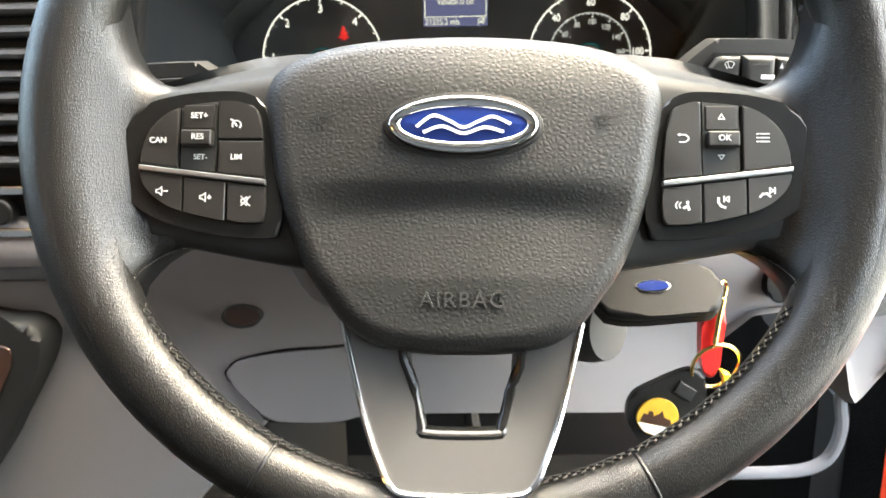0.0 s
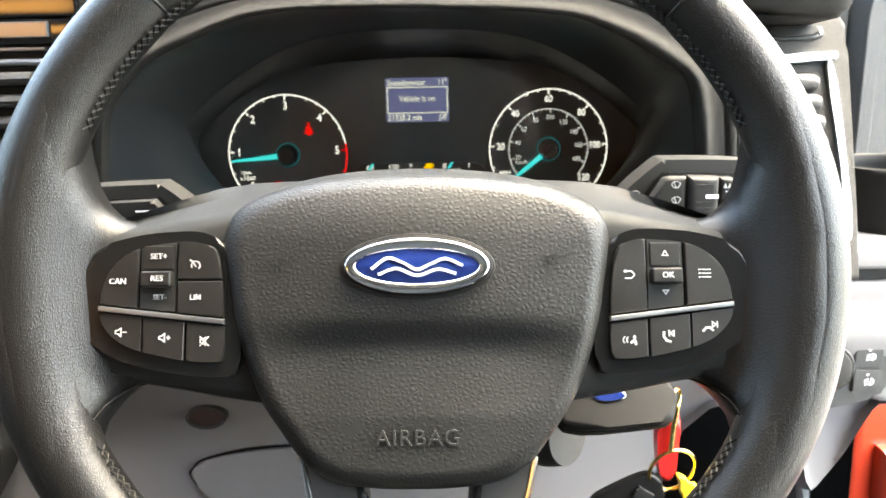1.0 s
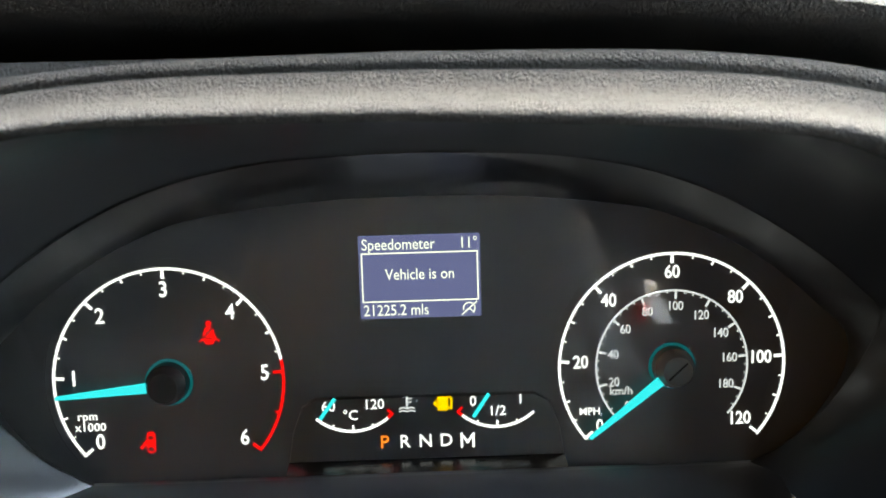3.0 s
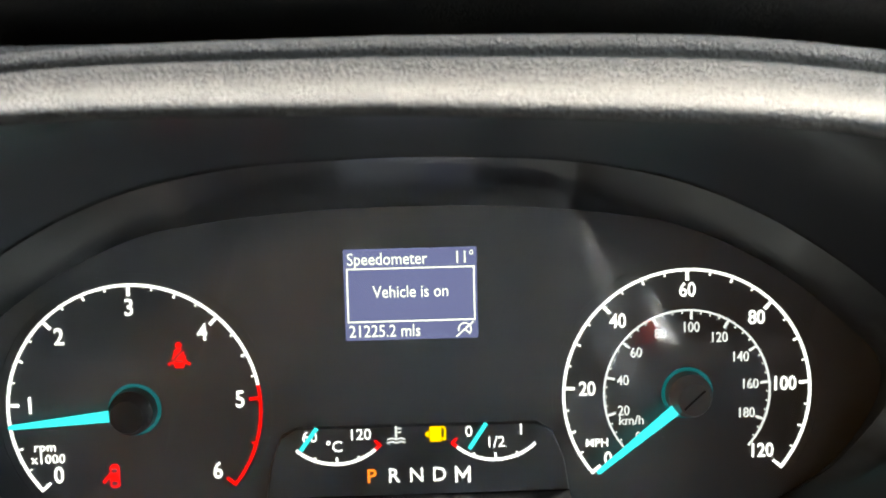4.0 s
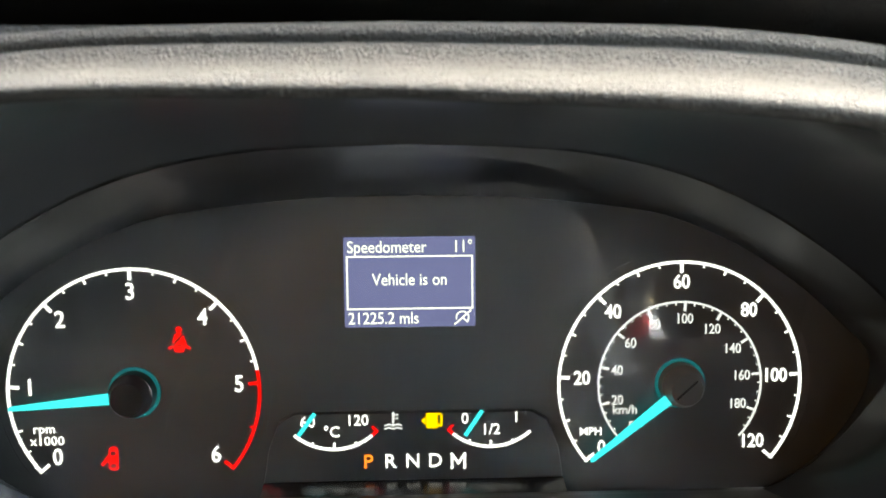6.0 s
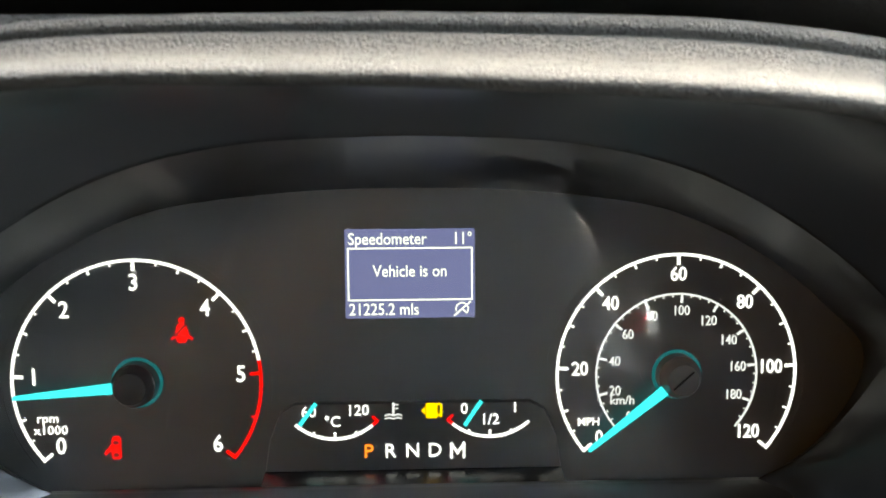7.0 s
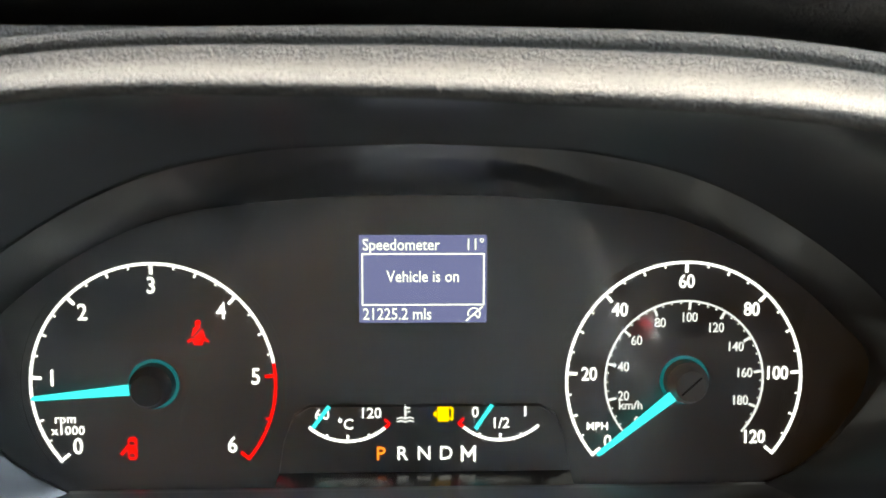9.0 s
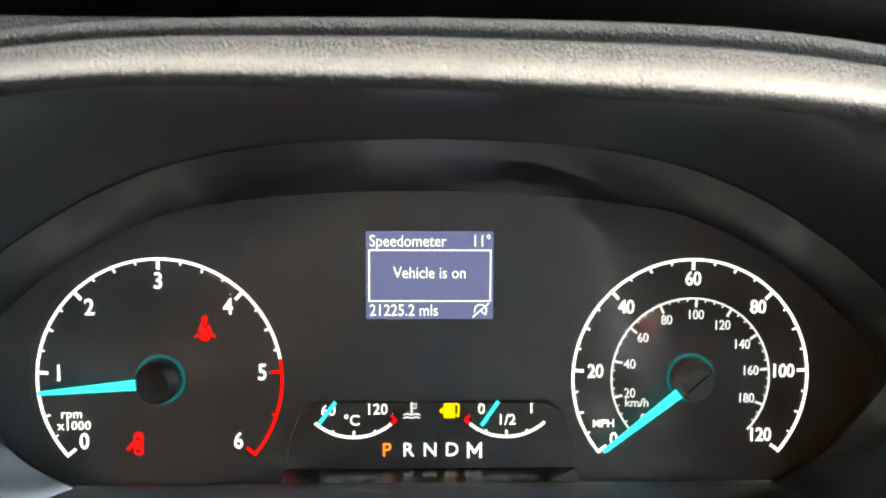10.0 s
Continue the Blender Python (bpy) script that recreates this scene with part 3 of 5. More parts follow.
belt = part("belt_symbol", join(poly(ring_points(-0.0892, 0.0246, 0.0012, 0.0012, 14), YF), poly([(-0.0920, 0.0186), (-0.0909, 0.0226), (-0.0900, 0.0232), (-0.0884, 0.0232), (-0.0875, 0.0226), (-0.0864, 0.0186)], YF),
     poly([(-0.0908, 0.0157), (-0.0914, 0.0179), (-0.0870, 0.0179), (-0.0876, 0.0157)], YF), line([(-0.0912, 0.0184), (-0.0931, 0.0172)], 0.0009, YF), line([(-0.0872, 0.0184), (-0.0853, 0.0172)], 0.0009, YF)), LIGHT_RED, tach, "red lit belt warning symbol")
part("belt_band", line([(-0.0914, 0.0187), (-0.0874, 0.0229)], 0.0008, YF - 0.0005), FACE, belt, "dark diagonal band")
door = part("door_symbol", join(poly([(-0.1181, -0.0300), (-0.1181, -0.0224), (-0.1173, -0.0214), (-0.1153, -0.0214), (-0.1145, -0.0224), (-0.1145, -0.0300), (-0.1153, -0.0307), (-0.1173, -0.0307)], YF),
     line([(-0.1184, -0.0258), (-0.1204, -0.0282)], 0.0013, YF)), LIGHT_RED, tach, "red lit open door symbol")
for z in (-0.0238, -0.0288):
    part("door_pane", poly([(-0.1172, z - 0.0007), (-0.1173, z + 0.0007), (-0.1153, z + 0.0007), (-0.1154, z - 0.0007)], YF - 0.0004), FACE, door, "dark window mark")

# clear lens over the dials
def lens_point(p, back):
    return (p.x, lens_y(p.z) - 0.001 + back, p.z)


lens_edge = BEZEL + [Vector((0.09, 0, -0.0405)), Vector((0, 0, -0.0405)), Vector((-0.09, 0, -0.0405))]
lens_rows = []
for back, order in ((0.0, range(9)), (0.0015, range(8, -1, -1))):
    for k in order:
        f = 1.01 * (1 - k / 8)
        lens_rows.append([lens_point(Vector((p.x * f, 0, p.z * f + 0.02 * (1 - f))), back) for p in lens_edge])
pane = grid(lens_rows, close_u=True, close_v=True)
bmesh.ops.remove_doubles(pane, verts=pane.verts, dist=0.00002)
lens = part("clear_lens", pane, CLEAR, cluster, "clear acrylic lens over the dials", CL, 20)
lens.visible_shadow = False

# message display
lcd = part("message_display", prism(round2([(-0.0251, 0.0243), (-0.0251, 0.0595), (0.0259, 0.0595), (0.0259, 0.0243)], 1), -0.0003, 0.0003), LCD_BACK, cluster, "blue-grey backlit message screen")
YL = -0.0008
part("message", words("Speedometer", 0.0066, -0.0238, YL, 0.0555, "LEFT", 0.00005, narrow=0.86), LCD_INK, lcd, "pale pixel lettering")
part("message", words("11\u00b0", 0.0066, 0.0250, YL, 0.0555, "RIGHT", 0.00005, narrow=0.86), LCD_INK, lcd)
part("message", words("Vehicle is on", 0.0066, 0.0004, YL, 0.0428, depth=0.00005, narrow=0.86), LCD_INK, lcd)
part("message", words("21225.2 mls", 0.0066, -0.0238, YL, 0.0277, "LEFT", 0.00005, narrow=0.86), LCD_INK, lcd)
part("message_frame", line([(-0.0238, 0.0316), (-0.0238, 0.0520), (0.0247, 0.0520), (0.0247, 0.0316)], 0.0006, YL, 0.0001, True), LCD_INK, lcd)
part("stop_symbol", join(line(ring_points(0.0208, 0.0278, 0.0024, 0.0024, 14, -30, 210), 0.0005, YL, 0.0001), line([(0.0178, 0.0252), (0.0240, 0.0306)], 0.0006, YL, 0.0001), line([(0.0208, 0.0278), (0.0226, 0.0262)], 0.0006, YL, 0.0001)), LCD_INK, lcd)


# ---- steering column ----
column = thing("steering_column", CL @ pose(0, -0.17, -0.13), "dark steering column shroud with stalks on both sides", "steering column")


def column_section(y, w, zt):
    half = [(0, zt), (w - 0.034, zt - 0.0005), (w - 0.0215, zt - 0.0030), (w - 0.0085, zt - 0.0115), (w - 0.001, zt - 0.0230), (w + 0.002, zt - 0.050), (w * 0.8, -0.125), (0, -0.136)]
    return [(x, y, z) for x, z in round2(mirrored(half), 4)]


part("upper_shroud", grid([column_section(*q) for q in ((-0.047, 0.092, -0.0440), (-0.0475, 0.102, -0.0385), (-0.050, 0.1085, -0.0350), (-0.056, 0.1100, -0.0333), (-0.070, 0.1080, -0.0318), (-0.095, 0.1040, -0.0305),
                                                       (-0.140, 0.0970, -0.0275), (-0.185, 0.0905, -0.0235), (-0.222, 0.087, -0.0200), (-0.225, 0.083, -0.0240))], close_v=True, cap=True), SHELL, column, "dark smooth shroud", CL, 40)
part("lower_shroud", grid([[(x, y, z) for x, z in round2([(-w, -0.078), (-w * 1.03, -0.10), (-w * 0.86, -0.136), (-w * 0.5, -0.1435), (w * 0.5, -0.1435), (w * 0.86, -0.136), (w * 1.03, -0.10), (w, -0.078)], 4)] for y, w in ((-0.06, 0.094), (-0.12, 0.100), (-0.20, 0.096), (-0.212, 0.094), (-0.2135, 0.088))], close_v=True, cap=True),
     GREY, column, "pale grey lower shroud", CL, 40)


# ---- steering wheel ----
wheel = thing("steering_wheel", WHEEL_AT, "black leather steering wheel with satin trim and buttons", "steering wheel")
RM, RT = 0.1755, 0.0150


def rim_section(a):
    """Section of the rim at angle a: points round it, with a grip flare where the side spokes join."""
    c, s = math.cos(radians(a)), math.sin(radians(a))
    d = min(abs((a - 187 + 180) % 360 - 180), abs((a + 7 + 180) % 360 - 180))
    flare = 0.5 * (1 + math.cos(math.pi * min(1, d / 26))) if d < 26 else 0.0
    pts = []
    for k in range(28):
        b = 2 * math.pi * k / 28
        o, y = math.cos(b), math.sin(b)
        fat = RT + 0.0022 * c ** 4
        r = RM + 0.0035 * c * c + fat * o - (0.007 * flare + 0.0040 * max(0.0, s) ** 3) * max(0, -o) ** 1.2
        yy = fat * 0.98 * y * (1 - 0.25 * flare * max(0, -o)) + 0.004 * flare * max(0, -o)
        pts.append((r * c, yy, r * s))
    return pts


def rim_piece(a0, a1, label):
    n = max(6, int((a1 - a0) / 2.5))
    rows = []
    for i in range(n + 1):
        a = a0 + (a1 - a0) * i / n
        sec = rim_section(a)
        e = min(i, n - i)
        if e == 0:
            mid = Vector((RM * math.cos(radians(a)), 0, RM * math.sin(radians(a))))
            sec = [mid.lerp(Vector(p), 0.955) for p in sec]
        rows.append(sec)
    return part("rim_section", grid(rows, close_v=True, cap=True), LEATHER, wheel, label, WH, 70)


for a0, a1, lb in ((43.3, 135.6, "upper leather rim section"), (135.9, 241.0, "leather grip section"), (241.3, 296.6, "lower leather rim section"), (296.9, 403.0, "leather grip section")):
    rim_piece(a0, a1, lb)


for a in (43.15, 135.75, 241.15, 296.75):
    centre = Vector((RM * math.cos(radians(a)), 0, RM * math.sin(radians(a))))
    part("seam", tube([centre.lerp(Vector(p), 0.935) for p in rim_section(a)], 0.0010, 6, True), LEATHER, wheel, "raised leather seam", WH, 70)


def stitches():
    out = bmesh.new()
    verts, faces = [], []
    for a0, a1 in ((21, 159), (211, 329)):
        n = int((a1 - a0) / 1.45)
        for i in range(n):
            a = radians(a0 + (a1 - a0) * i / n)
            for sgn in (-1, 1):
                a2 = a + radians(1.7)
                p = []
                for aa, yy in ((a, 0.0034 * sgn - 0.003), (a2, -0.0034 * sgn - 0.003)):
                    inner = rim_section(math.degrees(aa))[14]
                    r = math.hypot(inner[0], inner[2]) - 0.0002
                    rr = r + (0.0006 if abs(yy + 0.003) > 0.001 else 0)
                    p.append(Vector((rr * math.cos(aa), yy, rr * math.sin(aa))))
                d = (p[1] - p[0]).normalized()
                nrm = Vector((-math.cos(a), 0, -math.sin(a)))
                sd = d.cross(nrm) * 0.00042
                up = nrm * 0.0005
                base = len(verts)
                verts += [p[0] - sd, p[0] + up * 1.5, p[0] + sd, p[1] - sd, p[1] + up * 1.5, p[1] + sd]
                faces += [(base, base + 1, base + 4, base + 3), (base + 1, base + 2, base + 5, base + 4)]
    me = bpy.data.meshes.new("stitch_run")
    me.from_pydata([tuple(v) for v in verts], [], faces)
    out.from_mesh(me)
    bpy.data.meshes.remove(me)
    return out


tagged(part("stitching", stitches(), THREAD, wheel, "dark crossed leather stitching", WH, 0), kind="stuff")

# leather webs that run from the grips over the roots of the side spokes
def rim_face(r, a):
    """How far ahead the driver's face of the rim lies at radius r and angle a."""
    front = sorted((math.hypot(x, z), y) for x, y, z in rim_section(a) if y <= 0.0)
    return float(np.interp(r, [p[0] for p in front], [p[1] for p in front]))


def spoke_web(s):
    """Lies on the rim's face, then falls away to the spoke; its upper edge rolls over the spoke's top."""
    cols = ((1.0, 0.024, 0.026), (1.02, 0.012, 0.018), (1.0, 0.006, 0.0110), (0.955, 0.0022, 0.0070), (0.89, 0.0006, 0.0038), (0.78, 0.0, 0.0014), (0.65, 0.0, 0.0003), (0.5, 0.0, 0.0), (0.2, 0.0, 0.0), (-0.2, 0.0, 0.0), (-0.5, 0.0, 0.0), (-0.65, 0.0, 0.0),
            (-0.78, 0.0, 0.0004), (-0.89, 0.0006, 0.0014), (-0.955, 0.0022, 0.0034), (-1.0, 0.006, 0.007), (-1.02, 0.012, 0.013), (-1.0, 0.024, 0.024))
    rows = []
    for r, up, dn, y in ((0.184, 34, -41, -0.0150), (0.179, 31, -38, -0.0167), (0.174, 26.5, -34.5, -0.0165), (0.168, 21, -30.5, -0.0138), (0.163, 16.5, -27.6, -0.0100), (0.158, 13.0, -25.9, -0.0056), (0.153, 10.2, -24.9, -0.0012), (0.148, 8.6, -24.4, 0.0024), (0.142, 7.7, -24.3, 0.0048), (0.134, 7.4, -24.8, 0.0060)):
        mid, half = (up + dn) / 2, (up - dn) / 2
        q = min(1.0, max(0.0, (0.170 - r) / 0.022))
        sec = []
        for f, b0, b1 in cols:
            a = radians(mid + half * f)
            near = (r - 0.158) / 0.006 if f > 0 else (r - 0.142) / 0.021
            w = min(1.0, max(0.0, (abs(f) - 0.30) / 0.58))
            w = w * w * (3 - 2 * w) * min(1.0, max(0.0, near))
            under = rim_face(r, mid + half * f) - 0.0002 + 0.9 * max(0.0, 0.163 - r)
            face = y + (max(under, y) - y) * w
            sec.append((s * r * math.cos(a), face + b0 + (b1 - b0) * q, r * math.sin(a)))
        rows.append(sec)
    return grid(rows)


for s in (1, -1):
    web = part("spoke_web", spoke_web(s), LEATHER, wheel, "smooth leather over the spoke root", WH, 80)
    hem = smooth_path([(s * r * math.cos(radians(a)), y, r * math.sin(radians(a))) for r, a, y in ((0.1655, -30.0, -0.0050), (0.1610, -26.9, -0.0010), (0.156, -25.5, 0.0040), (0.150, -24.7, 0.0090), (0.143, -24.5, 0.0120), (0.135, -24.9, 0.0130))], 5)
    run = [tube([hem[k], hem[k].lerp(hem[k + 1], 0.72) + Vector((0, 0.0012, 0))], 0.0005, 6) for k in range(0, len(hem) - 1)]
    tagged(part("web_stitching", join(*run), THREAD, web, "dark stitches along the hem", WH, 40), kind="stuff")

# the spoke frame: a satin shell that runs from rim to rim behind the airbag cover
def spoke_frame():
    rows = []
    for i in range(67):
        x = -0.166 + 0.332 * i / 66
        u = abs(x)
        zt = float(np.interp(u, (0, 0.05, 0.088, 0.105, 0.128, 0.146, 0.158, 0.166), (0.030, 0.028, 0.0225, 0.0195, 0.0150, 0.0130, 0.0150, 0.0200)))
        zr = float(np.interp(u, (0, 0.048, 0.07, 0.087, 0.10, 0.114, 0.14, 0.155, 0.166), (0.0450, 0.0445, 0.0435, 0.0425, 0.0395, 0.0340, 0.0225, 0.0185, 0.0215)))
        yr = float(np.interp(u, (0, 0.09, 0.13, 0.166), (0.050, 0.046, 0.030, 0.022)))
        zb = float(np.interp(u, (0, 0.05, 0.07, 0.10, 0.125, 0.145, 0.158, 0.166), (-0.070, -0.070, -0.068, -0.063, -0.0585, -0.058, -0.061, -0.066)))
        rows.append([(x, y, z) for y, z in ((yr + 0.012, zr - 0.02), (yr + 0.008, zr - 0.004), (yr, zr), (yr - 0.010, zr - 0.0025), ((yr + 0.012) / 2 + 0.003, (zr + zt) / 2 + 0.0015), (0.010, zt - 0.0005), (0.0062, zt - 0.0035),
                     (0.0042, zt - 0.009), (0.0038, zt - 0.018), (0.0038, (zt + zb) / 2), (0.0038, zb + 0.014), (0.0048, zb + 0.006), (0.0085, zb + 0.0015), (0.014, zb), (0.026, zb + 0.001))])
    return grid(rows)


frame_part = part("spoke_frame", spoke_frame(), SPOKE, wheel, "satin black spoke frame", WH, 80)
for s in (1, -1):
    sp = frame_part
    wide = 0.0026 if s > 0 else 0.0012
    bez = [(0.085, 0.0012), (0.095, 0.0098), (0.108, 0.0112), (0.129, 0.0088), (0.1465, 0.0015), (0.1525, -0.018), (0.1495, -0.034), (0.136, -0.0455), (0.112, -0.0525), (0.088, -0.0545), (0.0805, -0.051), (0.0805, -0.025)]
    part("button_surround", prism(round2([(s * (x + wide * max(0.0, min(1.0, (x - 0.09) / 0.06))), z) for x, z in bez], 4), 0.0005, 0.012, 0.003, 3), GLOSS, sp, "gloss black button surround", WH)
    panel = round2([(s * (x - (0.0006 if x > 0.12 else 0)), z) for x, z in ((0.0895, -0.001), (0.0965, 0.0056), (0.108, 0.0064), (0.125, 0.0040), (0.1385, -0.005), (0.1435, -0.022), (0.1405, -0.033), (0.130, -0.041), (0.110, -0.0463), (0.091, -0.0482), (0.0868, -0.0455), (0.0868, -0.030))], 4)
    k = 0.0064 / 0.056
    # line of the silver strip: z = z0 + k * |x|
    zs = -0.0298 - k * 0.0885
    up = clip(panel, -s * -k, -1, -(zs + 0.0016))
    dn = clip(panel, s * -k, 1, zs - 0.0016)
    st = clip(clip(panel, -s * -k, -1, -(zs - 0.0012)), s * -k, 1, zs + 0.0012)
    part("silver_strip", prism(st, -0.0028, 0.004, 0.0006), SATIN, sp, "bright satin silver strip", WH)
    cells = [clip(up, s, 0, 0.1040), clip(clip(up, -s, 0, -0.1042), s, 0, 0.1212), clip(up, -s, 0, -0.1214)]
    if s < 0:
        cells = [clip(clip(up, -s, 0, -0.0), s, 0, 0.1085), clip(clip(up, -s, 0, -0.1087), s, 0, 0.1255), clip(up, -s, 0, -0.1257)]
        upper_in = [clip(cells[0], 0, -1, 0.0110), clip(cells[0], 0, 1, -0.0112)]
    else:
        upper_in = [cells[0]]
    lows = [clip(dn, s, 0, 0.1040), clip(clip(dn, -s, 0, -0.1042), s, 0, 0.1232), clip(dn, -s, 0, -0.1234)]
    for c in upper_in + [cells[2]] + lows:
        part("button", prism(shrink(c, 0.0004), -0.0018, 0.004, 0.0008, 2), BUTTON, sp, "", WH)
    rk = part("rocker", prism(shrink(cells[1], 0.0004), -0.0004, 0.004, 0.0005, 2), SPOKE, sp, "recessed rocker switch", WH)
    xs = sorted(p[0] for p in cells[1])
    xm, hw = (xs[0] + xs[-1]) / 2, (xs[-1] - xs[0]) / 2 - 0.0016
    part("rocker_paddle", box(xm - hw, xm + hw, -0.0048, 0.003, -0.0142, -0.0072, 0.0010, 3), BUTTON, rk, "raised centre paddle", WH)
    part("rocker_end", box(xm - hw, xm + hw, -0.0012, 0.002, -0.0062, 0.0045, 0.0006), BUTTON, rk, "", WH)
    yb = -0.0021
    if s < 0:
        for tx, x, y, z, sz in (("SET+", xm + 0.0003, -0.0016, -0.0004, 0.0036), ("RES", xm + 0.001, -0.0051, -0.0106, 0.0036), ("SET-", xm + 0.001, -0.0008, -0.0188, 0.0033), ("CAN", -0.1347, yb, -0.0116, 0.0036), ("LIM", -0.0998, yb, -0.0190, 0.0034)):
            part("lettering", words(tx, sz, x, y, z), GREYPRINT, sp, "white printed letters", WH)
        part("symbol", join(line(ring_points(-0.1000, -0.0046, 0.0019, 0.0019, 14, -40, 220), 0.0005, yb), line([(-0.1000, -0.0049), (-0.1010, -0.0035)], 0.0006, yb), line([(-0.1024, -0.0022), (-0.1014, -0.0028)], 0.0006, yb)), GREYPRINT, sp, "white cruise symbol", WH)
        for x, z, kind in ((-0.1322, -0.0342, "-"), (-0.1128, -0.0368, "+"), (-0.0945, -0.0385, "x")):
            spk = line([(x - 0.0026, z - 0.0007), (x - 0.0026, z + 0.0007), (x - 0.0016, z + 0.0007), (x - 0.0002, z + 0.0018), (x - 0.0002, z - 0.0018), (x - 0.0016, z - 0.0007)], 0.00045, yb, closed=True)
            if kind == "x":
                spk = join(spk, line([(x - 0.0026, z + 0.0020), (x + 0.0012, z - 0.0020)], 0.00045, yb - 0.0002), line([(x + 0.0012, z + 0.0020), (x - 0.0026, z - 0.0020)], 0.00045, yb - 0.0002))
            else:
                spk = join(spk, line([(x + 0.0008, z), (x + 0.0022, z)], 0.0005, yb))
                if kind == "+":
                    spk = join(spk, line([(x + 0.0015, z - 0.0007), (x + 0.0015, z + 0.0007)], 0.0005, yb))
            part("symbol", spk, GREYPRINT, sp, "white volume symbol", WH)
    else:
        part("lettering", words("OK", 0.0037, xm, -0.0051, -0.0106), GREYPRINT, sp, "white printed letters", WH)
        part("symbol", line([(xm - 0.0013, -0.0014), (xm, 0.0008), (xm + 0.0013, -0.0014)], 0.0004, -0.0016, closed=True), GREYPRINT, sp, "white arrow symbol", WH)
        part("symbol", line([(xm - 0.0013, -0.0172), (xm, -0.0190), (xm + 0.0013, -0.0172)], 0.0004, -0.0008, closed=True), GREYPRINT, sp, "white arrow symbol", WH)
        part("symbol", join(line([(0.0942, -0.0085), (0.0968, -0.0085), (0.0981, -0.0096), (0.0981, -0.0106), (0.0968, -0.0117), (0.0942, -0.0117)], 0.0005, yb), poly([(0.0932, -0.0085), (0.0945, -0.0077), (0.0945, -0.0093)], yb)), GREYPRINT, sp, "white return symbol", WH)
        lst = bmesh.new()
        for z in (-0.0080, -0.0097, -0.0114):
            lst = join(lst, line([(0.1292, z), (0.1328, z)], 0.0005, yb), line([(0.1278, z), (0.1281, z)], 0.0006, yb))
        part("symbol", lst, GREYPRINT, sp, "white list symbol", WH)
        part("symbol", join(line(ring_points(0.0939, -0.0395, 0.0017, 0.0017, 8, 120, 240), 0.0005, yb), line(ring_points(0.0951, -0.0395, 0.0014, 0.0014, 8, 120, 240), 0.0005, yb), poly(ring_points(0.0973, -0.0382, 0.0007, 0.0007, 10), yb), line([(0.0959, -0.0405), (0.0973, -0.0397), (0.0978, -0.0411)], 0.0011, yb)), GREYPRINT, sp, "white voice symbol", WH)
        part("symbol", join(line([(0.1106, -0.0364), (0.1105, -0.0380), (0.1116, -0.0397), (0.1133, -0.0403)], 0.0010, yb), line([(0.1130, -0.0355), (0.1130, -0.0378)], 0.0006, yb), line([(0.1151, -0.0355), (0.1134, -0.0366), (0.1151, -0.0378)], 0.0005, yb, closed=True)), GREYPRINT, sp, "white call symbol", WH)
        part("symbol", join(line([(0.1286, -0.0355), (0.1297, -0.0344), (0.1315, -0.0342), (0.1327, -0.0353)], 0.0010, yb), line([(0.1349, -0.0317), (0.1349, -0.0340)], 0.0006, yb), line([(0.1327, -0.0317), (0.1344, -0.0329), (0.1327, -0.0340)], 0.0005, yb, closed=True)), GREYPRINT, sp, "white end call symbol", WH)


# hub pad
def pad_front(x, z, s):
    """How far the pad's front stands at (x, z); s runs from 0 in its middle to 1 on its edge."""
    step = 1 / (1 + math.exp((z + 0.0345 + 0.9 * x * x) / 0.0026))
    soft = max(0.0, 1 - (abs(x) / 0.078) ** 4)
    y = -0.0085 + 0.0062 * step * soft - 0.0040 * step * soft * max(0.0, min(1.0, (-0.042 - z) / 0.03)) + 0.35 * max(0.0, z - 0.005) ** 2 * 20 + 0.55 * x * x
    if s > 0.86:
        y += 0.014 * (1 - math.sqrt(max(0.0, 1 - ((s - 0.86) / 0.14) ** 2)))
    return y


pad_half = [(0, 0.0392), (0.03, 0.0380), (0.055, 0.0347), (0.0745, 0.0282), (0.0845, 0.0195), (0.0878, 0.006), (0.0855, -0.012), (0.0815, -0.033), (0.0710, -0.063), (0.0605, -0.080), (0.050, -0.0935), (0.037, -0.1020), (0.018, -0.1050), (0, -0.1055)]
pad_out = round2(mirrored([(1.028 * x, z) for x, z in pad_half]), 4)
rows = []
for k in range(45):
    s = (k / 44) ** 0.75
    rows.append([(x * s, pad_front(x * s, -0.03 + (z + 0.03) * s, s), -0.03 + (z + 0.03) * s) for x, z in pad_out])
for grow, y, lift in ((1.004, 0.018, 0.0025), (1.004, 0.027, 0.0058), (1.0, 0.036, 0.0086), (0.99, 0.052, 0.0120), (0.97, 0.070, 0.0148)):
    rows.append([(x * grow, y, z + lift * max(0, z) / 0.039) for x, z in pad_out])
pad = part("airbag_cover", grid(rows, close_v=True), PAD, wheel, "grained black airbag cover", WH, 60)
part("lettering", words("AIRBAG", 0.0098, 0.0, pad_front(0, -0.081, 0.6) - 0.0001, -0.0812, depth=0.0007, spread=1.12, bold=-0.004), SPOKE_LOW, pad, "raised smooth black letters", WH)
for s in (-1, 1):
    x0 = s * 0.0625
    part("horn_mark", join(line([(x0 - 0.006, -0.0020), (x0 + 0.003, -0.0020), (x0 + 0.006, -0.0005)], 0.0007, -0.0074), line(ring_points(x0 - 0.002 * s, -0.0035, 0.0026, 0.0022, 12, 20, 320), 0.0006, -0.0074)), SPOKE, pad, "embossed horn mark", WH)


